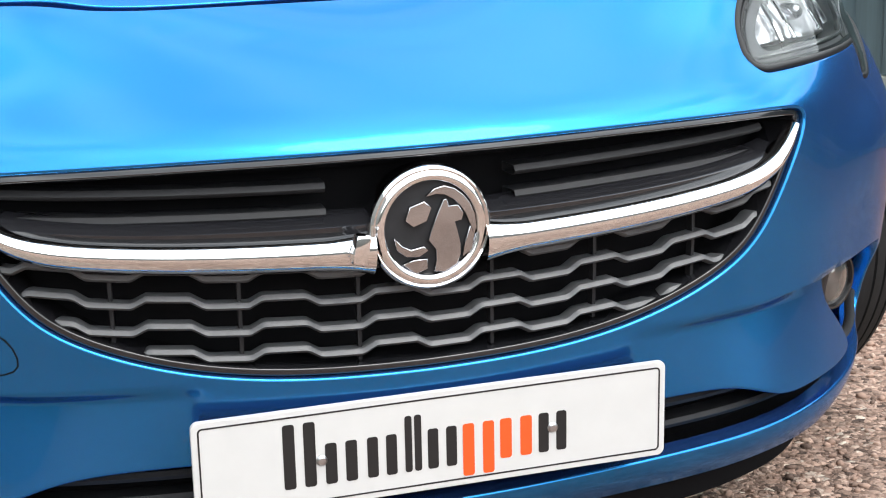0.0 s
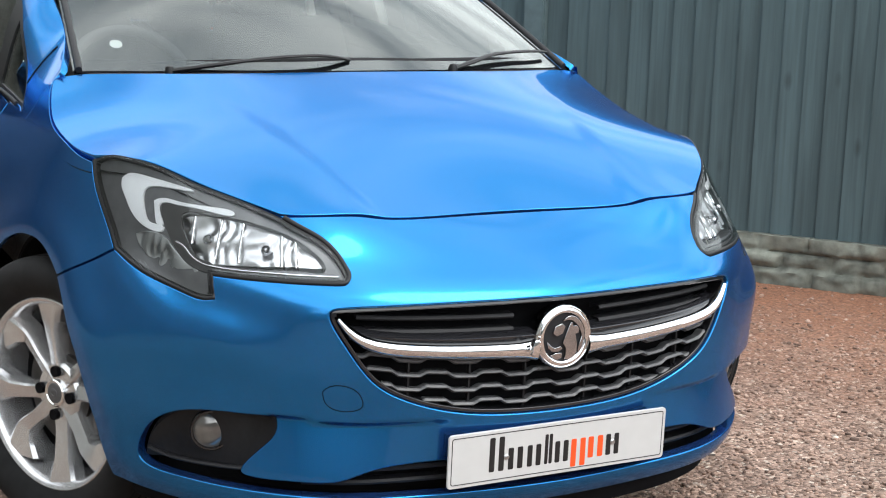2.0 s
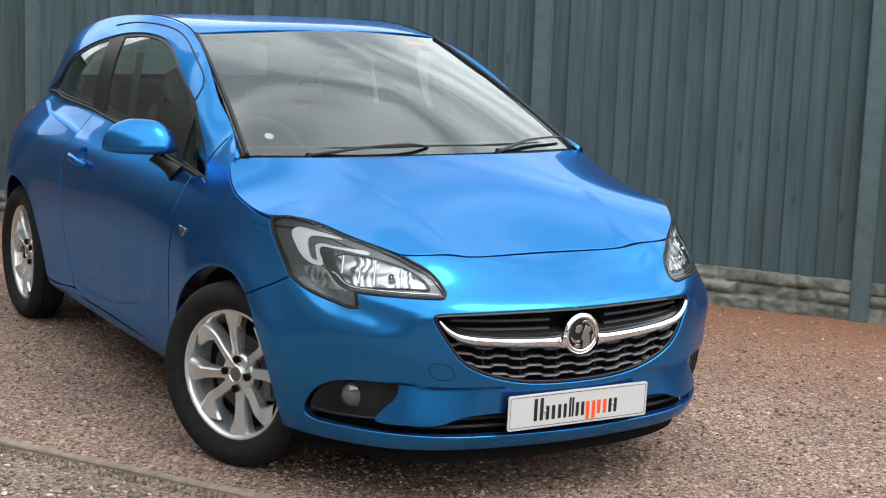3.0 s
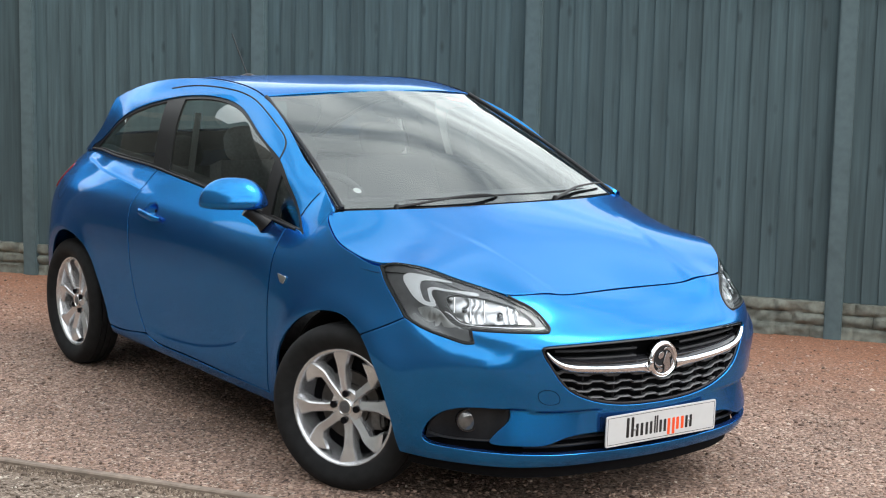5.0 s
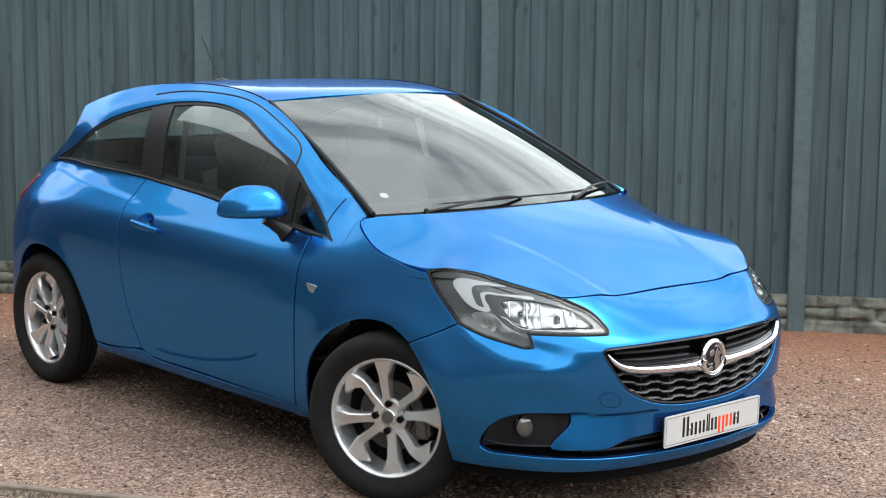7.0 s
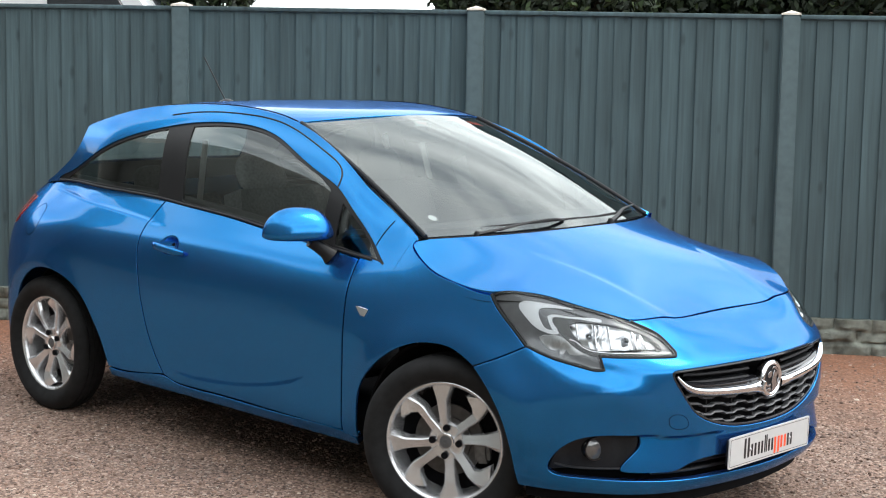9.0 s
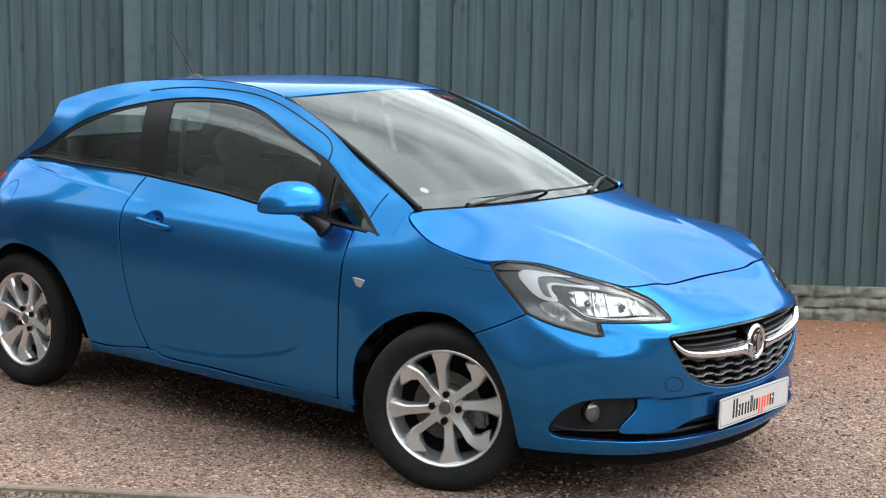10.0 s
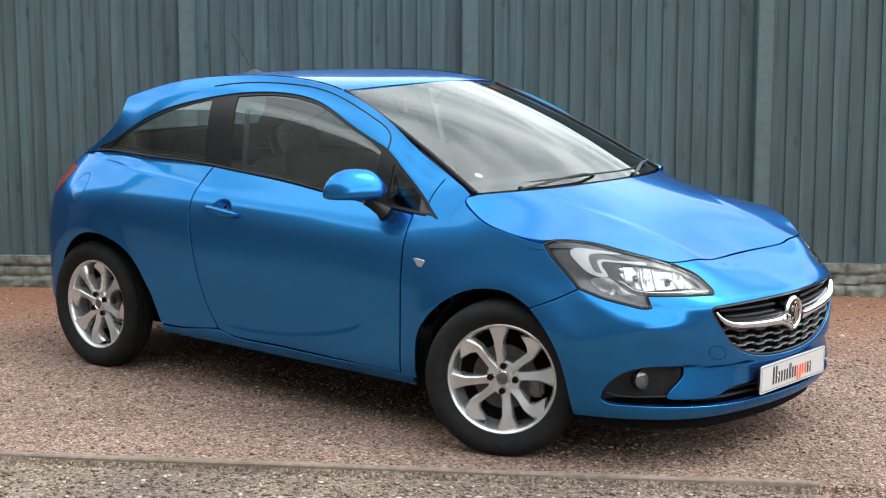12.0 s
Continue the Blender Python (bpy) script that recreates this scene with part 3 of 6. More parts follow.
# dark shell just under the skin, which shows in the joints
for side, word in SIDES:
    lamp_line = np.concatenate([curve2(r)[:-1] for r in (LAMP_TOP, LAMP_SIDE[::-1], LAMP_OUT[::-1], LAMP_NOTCH[::-1], LAMP_LOW[::-1])])
    fender_line = np.concatenate([curve2(r)[:-1] for r in (FENDER_TOP, [(1.605, 1.003), (1.609, 1.003), (1.629, .95), (1.649, .880)], [(1.649, .889), (1.70, .8985), (1.842, .9102)], [(1.842, .9102), (1.842, .906)],
                                  [(1.842, .906), (1.838, .75), (1.838, .5), (1.852, .285), (1.854, .247)], [(1.854, .247), (1.764, .247)], ARCH_FRONT_REAR, FENDER_SPLIT[::-1], LAMP_SIDE)])
    sheet("front_wing", skin_side(side), fender_line, paint, car, gap=.0050, roll=.0014, flange=.008, label="blue front wing with a flared arch", out=side)
    door_line = np.concatenate([curve2(r)[:-1] for r in ([(1.842, .906), (1.95, .918), (2.31, .951), (2.62, .985), (2.98, 1.013), (3.085, 1.021)], [(3.085, 1.021), (3.115, .95), (3.112, .80), (3.085, .68), (3.045, .53), (2.985, .39), (2.93, .31)],
                                [(2.93, .31), (2.87, .290), (2.6, .281), (2.2, .269), (1.854, .262)], [(1.854, .262), (1.852, .285), (1.838, .5), (1.838, .75), (1.842, .906)])])
    hy, ca, cb = along(1.54), np.arange(1.95, 3.1, .01), np.arange(3.10, 4.06, .01)
    cup = [(hy + .058 * math.cos(k) + .012, .853 + .036 * math.sin(k)) for k in np.linspace(0, 2 * np.pi, 24, endpoint=False)]
    door = sheet("door", skin_side(side), door_line, paint, car, holes=[np.array(cup)], step=.014, gap=.0050, roll=.0014, flange=.006, lines=[np.stack([ca, scallop(ca) + k], 1) for k in (0, .008, .016)], label="long blue front door, shut", out=side)
    rear_line = np.concatenate([curve2(r)[:-1] for r in ([(3.085, 1.021), (3.35, 1.032), (3.66, 1.037), (4.05, 1.033), (4.30, 1.010), (4.6, .99), (S_END, .985)], [(S_END, .985), (S_END, .26)], [(S_END, .26), (4.6, .25), (4.13, .24)], ARCH_REAR[::-1],
                                [(3.325, .284), (3.2, .282), (2.93, .31)], [(2.93, .31), (2.985, .39), (3.045, .53), (3.085, .68), (3.112, .80), (3.115, .95), (3.085, 1.021)])])
    sheet("rear_quarter_panel", skin_side(side), rear_line, paint, car, step=.012, gap=.0050, roll=.0014, flange=.008, lines=[np.stack([cb, shoulder(cb) + k], 1) for k in (-.005, 0, .005, .010, .016)], label="blue rear quarter panel", out=side)
    sill_line = curve2([(1.800, .240), (1.854, .254), (2.2, .261), (2.6, .272), (2.86, .281), (2.93, .298), (3.2, .274), (3.325, .276), (3.325, .276), (3.325, .245), (3.325, .245), (2.6, .232), (1.800, .213), (1.800, .213), (1.800, .240)])[:-1]
    sheet("sill", lambda u, v, s=side: skin(s * u, v, .001 + .35 * np.maximum(.262 - v, 0)), sill_line, paint, car, roll=.004, flange=.03, label="blue sill under the door", out=side)
    # dark shell behind the side panels
    shell = np.concatenate([curve2(r)[:-1] for r in ([(1.05, .60), (1.05, .60), (1.12, .70), (1.12, .70), (1.22, .80), (1.40, .85), (1.58, .90), (1.64, .86), (2.3, .925), (3.0, .99), (4.1, 1.01), (4.1, 1.01)], [(4.1, 1.01), (4.1, 1.01), (4.1, .64), (4.1, .64), (3.78, .72), (3.45, .60), (3.30, .24)],
                           [(3.30, .24), (1.80, .215)], [(1.80, .215), (1.78, .45), (1.60, .66), (1.40, .70), (1.22, .655), (1.05, .60)])])
    sheet("body_shell", lambda u, v, s=side: skin(s * u, v, .022), shell, dark, car, step=.05, flange=0, out=side)

    # ---- headlamp ----
    lens = sheet("headlight", skin_side(side), lamp_line, lamp_glass, car, gap=.006, roll=.003, flange=.004, step=.015, label="clear-lensed headlight with chrome reflectors and a white light guide", out=side)
    lens.visible_shadow = False
    sheet("seal", skin_side(side), lamp_line, pillar_black, lens, holes=[shrink(lamp_line, .0105)], gap=.0025, roll=.001, flange=.012, step=.01, label="black rubber seal round the lens", out=side, sink=.0005)
    sheet("housing", lambda u, v, s=side: skin(s * u, v, .080), shrink(lamp_line, -.004), lamp_grey, lens, roll=.001, flange=0, step=.02, out=side)

    def deep(points, name, mat, sink, label="", wave=0., freq=60., flange=.02, tilt=0., step=.010, s=side, corners=False):
        mid = np.mean(points, 0)
        form = lambda u, v: skin(s * u, v, sink + wave * ((4 * np.abs((u * freq + .45 * np.sin(u * 41) + .25 * np.sin(v * 95)) % 1 - .5) - 1) * (.55 + .6 * np.sin(u * 33 + 1) ** 2) + .9 * np.sin(v * 130 + 14 * u)) + tilt * (v - mid[1]))
        line = curve2(points, closed=True) if not corners else join(points)
        return sheet(name, form, line, mat, lens, roll=.0015, flange=flange, step=step, label=label, out=s)

    pod = curve2([(.886, .760), (.862, .772), (.79, .773), (.728, .768), (.66, .757), (.596, .742), (.54, .718), (.508, .694), (.508, .684), (.56, .683), (.64, .683), (.76, .682), (.815, .688), (.856, .712)], closed=True)
    rim_run = np.concatenate([curve2(r)[:-1] for r in (LAMP_SIDE[::-1], LAMP_OUT[::-1], LAMP_NOTCH[::-1], LAMP_LOW[::-1])])
    tube("lamp_seal", skin(side * rim_run[:, 0], rim_run[:, 1], .005), .0058, pillar_black, lens, "black seal round the headlamp", 8)
    sheet("bezel", lambda u, v, s=side: skin(s * u, v, .012), shrink(lamp_line, .004), lamp_grey, lens, holes=[pod], roll=.002, flange=.030, step=.015, label="grey lamp bezel", out=side)
    deep([(.938, .784), (.902, .786), (.84, .782), (.754, .776), (.774, .772), (.838, .775), (.868, .775), (.879, .768), (.873, .752), (.852, .730), (.826, .708), (.798, .693), (.762, .685), (.760, .674), (.790, .674), (.830, .686), (.866, .708), (.892, .728), (.914, .748), (.932, .768)], "pod_shade", lamp_dark, .010, "charcoal shade round the reflector", flange=.004)
    deep([(1.072, .822), (1.060, .831), (1.024, .833), (.982, .829), (.936, .824), (.870, .814), (.93, .816), (.974, .816), (.995, .810), (.996, .796), (.982, .772), (.954, .747), (.912, .741), (.912, .736), (.946, .735), (.982, .745), (1.015, .764), (1.046, .790), (1.066, .808)], "light_guide", light_guide, .007, "broad white C-shaped light guide")
    deep([(.960, .788), (.944, .794), (.906, .792), (.844, .788), (.756, .780), (.754, .777), (.840, .783), (.902, .787), (.936, .788), (.944, .781), (.930, .760), (.917, .746), (.927, .744), (.942, .758)], "light_guide", light_guide, .008, "thin inner white light guide")
    deep([(.905, .768), (.87, .780), (.80, .784), (.728, .777), (.66, .767), (.587, .752), (.53, .730), (.500, .706), (.505, .690), (.56, .686), (.64, .686), (.76, .682), (.82, .684), (.86, .708)], "reflector", lamp_silver, .032, "faceted chrome reflector", wave=.0026, freq=24., step=.005, tilt=-.15)
    deep([(.976, .722), (.942, .730), (.896, .725), (.866, .706), (.830, .684), (.780, .664), (.764, .646), (.794, .646), (.858, .662), (.930, .684), (.962, .704)], "indicator", lamp_silver, .0095, "silver indicator chamber", tilt=-.2, wave=.0012, freq=30.)
    deep([(.960, .714), (.934, .722), (.894, .720), (.878, .711), (.900, .704), (.938, .700)], "indicator_bulb", amber, .0075, "amber-tinted indicator bulb cover", tilt=-.2)
    for bu, bv, bs in ((.800, .727, .020), (.655, .716, .022)):
        n_at, n_in = skin(np.array([side * bu]), np.array([bv]), bs)[0], skin(np.array([side * bu]), np.array([bv]), bs + .04)[0]
        ax = (n_at - n_in) / np.linalg.norm(n_at - n_in)
        rot = Vector((1, 0, 0)).rotation_difference(Vector(ax * [.55, 1, 0])).to_matrix().to_4x4()
        lathe("bulb_cap", [(.0005, .010), (.006, .009), (.0095, .005), (.0105, -.002), (.0105, -.022)], smoked, lens, "small dark chrome bulb cap", 20, Matrix.Translation(n_at) @ rot)
    for fu, low, top in ((.838, .715, .770), (.768, .692, .768), (.712, .690, .760), (.610, .688, .742), (.575, .687, .738)):
        zz = np.linspace(low, top, 8)
        tube("divider", skin(side * (fu + .018 * (zz - low) / (top - low)), zz, .024), .0032, chrome, lens, "upright chrome edge between reflector facets", 6)
    trim = curve2([(.868, .719), (.846, .713), (.824, .700), (.796, .688), (.754, .682), (.66, .680), (.558, .678), (.478, .676)])
    tube("trim_line", skin(side * trim[:, 0], trim[:, 1], .010), .0028, chrome, lens, "thin chrome trim line")

    # ---- fog lamp in its black corner ----
    fog_line = curve2([(.918, .279), (.897, .332), (.85, .376), (.787, .401), (.70, .407), (.62, .404), (.605, .385), (.615, .355), (.64, .320), (.668, .288), (.70, .284), (.80, .281)], closed=True)
    fog = sheet("fog_light", lambda u, v, s=side: skin(s * u, v, .020 + .030 * ease((u - .60) / .10) * (1 - ease((u - .84) / .09))), fog_line, black_plastic, car, gap=.001, flange=.02, label="black fog light surround in the bumper corner", out=side)
    c = skin(np.array([side * .765]), np.array([.352]), .052)[0]
    rot = Vector((1, 0, 0)).rotation_difference(Vector((side * .38, -1, .0))).to_matrix().to_4x4()
    lathe("lamp_ring", [(.040, -.02), (.042, .006), (.040, .010), (.037, .010), (.035, .004), (.033, -.015)], black_gloss, fog, "", 40, Matrix.Translation(c) @ rot)
    lathe("lamp_bowl", [(.035, .002), (.030, -.005), (.018, -.009), (.006, -.010), (.0005, -.010)], lamp_grey, fog, "chrome fog lamp bowl", 32, Matrix.Translation(c) @ rot)
    lathe("lamp_glass", [(.036, .004), (.026, .010), (.014, .0135), (.0005, .0145)], fog_lens, fog, "round grey-brown lens", 32, Matrix.Translation(c) @ rot)
    # rib under the fog lamp
    rib = curve2([(.665, .292), (.76, .290), (.86, .292), (.90, .300)])
    tube("rib", skin(side * rib[:, 0], rib[:, 1], .016), .007, black_plastic, fog, flat=.6)

    # ---- small things on the side ----
    hy = along(1.54)
    hp = np.linspace(-1, 1, 24)
    grip = np.stack([skin(side * (hy + .103 * hp), .843 + .010 * hp, 0)[:, 0] + side * (.030 - .020 * np.abs(hp) ** 4), 1.54 + .103 * hp, .843 + .010 * hp], 1)
    tube("handle", grip, .0165, paint, door, "blue door handle", 12, flat=.75, up=(side, 0, 0), taper=[.55, .95, 1, 1, 1, .95, .55])
    sheet("handle_cup", lambda u, v, s=side: skin(s * u, v, .002 + .022 * (1 - np.clip(np.hypot((u - hy - .012) / .058, (v - .853) / .036), 0, 1) ** 2)), shrink(np.array(cup), -.004), paint, door, roll=.001, flange=.002, step=.008, out=side, label="hollow behind the handle")
    rep = [(1.776, .743), (1.776, .743), (1.716, .736), (1.716, .736), (1.730, .711), (1.730, .711), (1.770, .716), (1.770, .716), (1.776, .743)]
    sheet("side_repeater", lambda u, v, s=side: skin(s * u, v, -.006), curve2(rep)[:-1], chrome, car, roll=.002, flange=.006, step=.008, out=side, label="small chrome side repeater on the wing")
    if side < 0:
        k = np.linspace(0, 2 * np.pi, 40, endpoint=False)
        flap = np.stack([4.005 + .068 * np.cos(k), .866 + .070 * np.sin(k)], 1)
        sheet("fuel_flap_joint", lambda u, v: skin(-u, v, -.0005), flap, dark, car, holes=[shrink(flap, .0024)], roll=.0002, flange=.001, step=.01, out=-1, label="dark joint round the fuel flap")
        k = [(.506, .464), (.492, .475), (.455, .474), (.430, .455), (.426, .433), (.440, .425), (.475, .425), (.500, .440)]
        cover = curve2(k, closed=True)
        sheet("tow_cover_joint", lambda u, v: skin(-u, v, -.0005), cover, dark, car, holes=[shrink(cover, .0013)], roll=.0002, flange=.001, step=.008, out=-1, label="dark joint round the towing-eye cover")
    tail_line = curve2([(4.19, .955), (4.26, .960), (4.36, .946), (4.38, .88), (4.32, .838), (4.25, .838), (4.215, .88)], closed=True)
    sheet("tail_light", lambda u, v, s=side: skin(s * u, v, -.006), tail_line, red_lens, car, roll=.004, flange=.014, step=.015, out=side, label="red tail light wrapped round the corner")

# black valance under the bumper, and the floor of the car
val = np.concatenate([curve2([(-1.02, .215), (-.6, .205), (0, .20), (.6, .205), (1.02, .215)])[:-1], curve2([(1.02, .215), (1.02, .165)])[:-1], curve2([(1.02, .165), (.5, .150), (0, .148), (-.5, .150), (-1.02, .165)])[:-1], curve2([(-1.02, .165), (-1.02, .215)])[:-1]])
sheet("valance", lambda u, v: skin(u, np.maximum(v, .16), .030) * [1, 1, 0] + np.stack([0 * u, 0 * u, v], -1), val, dark, car, flange=.06, label="black plastic valance under the bumper")
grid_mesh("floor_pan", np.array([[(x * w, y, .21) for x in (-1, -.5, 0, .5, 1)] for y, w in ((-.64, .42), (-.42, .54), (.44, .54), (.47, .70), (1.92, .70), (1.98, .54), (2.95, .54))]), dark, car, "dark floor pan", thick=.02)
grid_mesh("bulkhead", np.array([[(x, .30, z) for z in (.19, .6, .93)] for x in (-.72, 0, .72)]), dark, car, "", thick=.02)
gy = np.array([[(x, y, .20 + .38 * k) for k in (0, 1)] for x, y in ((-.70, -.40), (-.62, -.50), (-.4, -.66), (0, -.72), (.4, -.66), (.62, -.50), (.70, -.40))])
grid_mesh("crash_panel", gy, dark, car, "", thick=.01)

# ---- arch liners ----
for side, word in SIDES:
    for yc, r0 in ((.02, .375), (2.40, .405)):
        a = np.linspace(-.15, np.pi + .15, 28)
        P = np.array([[(side * x, yc + r0 * math.cos(t) * 1.0, max(.16, .285 + r0 * math.sin(t) * 1.0)) for x in (.81 if math.cos(t) > .2 and yc < 1 else .745, .66, .56)] for t in a])
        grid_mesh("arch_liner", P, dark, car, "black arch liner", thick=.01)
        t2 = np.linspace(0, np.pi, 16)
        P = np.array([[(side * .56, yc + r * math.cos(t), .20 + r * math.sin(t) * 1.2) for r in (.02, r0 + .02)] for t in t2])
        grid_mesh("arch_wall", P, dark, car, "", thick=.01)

# ---- bonnet ----
front = curve2(BONNET_LINE)
edge_line = np.concatenate([front[:-1], curve2(LAMP_TOP)[:-1], curve2(FENDER_TOP)])
e3 = skin(edge_line[:, 0], edge_line[:, 1])
rear_x = np.linspace(.66, 0, 30)
rear3 = np.stack([rear_x, .045 + .205 * (rear_x / .69) ** 2.3, 0 * rear_x], 1)


def bonnet_base(x, y):
    f = spline([-.62, -.5, -.3, -.1, .05, .25], [.745, .803, .893, .966, 1.010, 1.056], y)
    g = spline([-.62, -.4, -.159, .05, .25], [.0, .10, .185, .170, .135], y)
    return f - np.clip(g, 0, 1) * np.abs(x) ** 2.2


rear3[:, 2] = bonnet_base(rear3[:, 0], rear3[:, 1])
rim3 = np.concatenate([e3, rear3])
res = rim3[:, 2] - bonnet_base(rim3[:, 0], rim3[:, 1])


# the bonnet is one smooth sheet drawn through its rim
keep = np.r_[0:len(rim3):5, len(rim3) - 1]
keep = keep[(keep >= len(e3)) | (edge_line[np.minimum(keep, len(e3) - 1), 0] < 1.06) | (edge_line[np.minimum(keep, len(e3) - 1), 0] > 1.30)]
knots = np.concatenate([rim3[keep, :2], rim3[keep[1:-1], :2] * [-1, 1], [(0, -.46), (0, -.30), (0, -.15)]])
lift = np.concatenate([res[keep], res[keep[1:-1]], [.007, .007, .004]])


def thin_plate(r):
    return r * r * np.log(r + 1e-9)


r3 = thin_plate(np.hypot(knots[:, None, 0] - knots[None, :, 0], knots[:, None, 1] - knots[None, :, 1]))
lin = np.column_stack([np.ones(len(knots)), knots])
pull = np.linalg.solve(np.block([[r3 + 6e-3 * np.eye(len(knots)), lin], [lin.T, np.zeros((3, 3))]]), np.r_[lift, 0, 0, 0])


def bonnet_form(x, y):
    q = np.abs(x)
    z = bonnet_base(q, y)
    r = thin_plate(np.hypot(x[:, None] - knots[None, :, 0], y[:, None] - knots[None, :, 1]))
    z = z + r @ pull[:-3] + pull[-3] + pull[-2] * x + pull[-1] * y
    # two soft creases that run back from the nose
    c = .30 + .22 * (y + .55)
    z = z + .0030 * ease((q - c) / .05) * (1 - ease((q - c - .05) / .26)) * ease((y + .72) / .20) * (1 - .7 * ease((y + .40) / .40))
    return np.stack([x, y, z], 1)


bon_half = rim3[:, :2]
bonnet_line = np.concatenate([bon_half, (bon_half[1:-1] * [-1, 1])[::-1]])
sheet("bonnet", bonnet_form, bonnet_line, paint, car, gap=.0042, roll=.0022, flange=.018, step=.016, label="smooth blue bonnet with two soft creases")
sheet("bonnet_frame", lambda x, y: bonnet_form(x, y) - [0, 0, .03], shrink(bonnet_line, -.012), dark, car, step=.06, flange=0)

# ---- greenhouse: the frame round the side windows ----
BELT = [(.20, .868), (.342, .893), (.64, .920), (.96, .951), (1.265, .985), (1.634, 1.013), (1.735, 1.021), (2.0, 1.031), (2.3, 1.037), (2.69, 1.033), (2.95, 1.005)]
RAIL = [(.23, 1.000, .690), (.51, 1.116, .652), (.72, 1.236, .612), (.925, 1.325, .570), (1.10, 1.376, .540), (1.4, 1.420, .530), (1.8, 1.421, .540), (2.2, 1.377, .556), (2.5, 1.303, .565), (2.75, 1.23, .56)]
_by2, _bz2 = zip(*BELT)
_ry, _rz, _rx = zip(*RAIL)


def belt_z(y):
    return spline(_by2, _bz2, y)


def rail(y):
    return np.stack([spline(_ry, _rx, y), y, spline(_ry, _rz, y)], -1)


def side_form(side):
    def form(y, z):
        zb, rl = belt_z(y), rail(y)
        xb = np.abs(skin(along(y), zb)[:, 0])
        h = (z - zb) / np.maximum(rl[:, 2] - zb, .02)
        hh = np.clip(h, -.2, 1.1)
        k = .52 * hh + .48 * np.sign(hh) * np.abs(hh) ** 4
        x = xb + (rl[:, 0] - xb) * k
        # the foot of the front pillar flows into the wing
        w = ease((y - .27) / .34)
        x0, x1 = np.abs(skin(along(y), np.minimum(z, 1.0))[:, 0]), np.abs(skin(along(y), 0 * z + .97)[:, 0])
        xs = np.where(z > 1.0, x0 + (x0 - x1) / .03 * (z - 1.0), x0)
        return np.stack([side * (xs + (x - xs) * w), y, z], 1)
    return form


def rail_run(a, b, n=24):
    y = np.linspace(a, b, n)
    return np.stack([y, rail(y)[:, 2]], 1)


def belt_run(a, b, n=30, lift=0.):
    y = np.linspace(a, b, n)
    return np.stack([y, belt_z(y) + lift], 1)


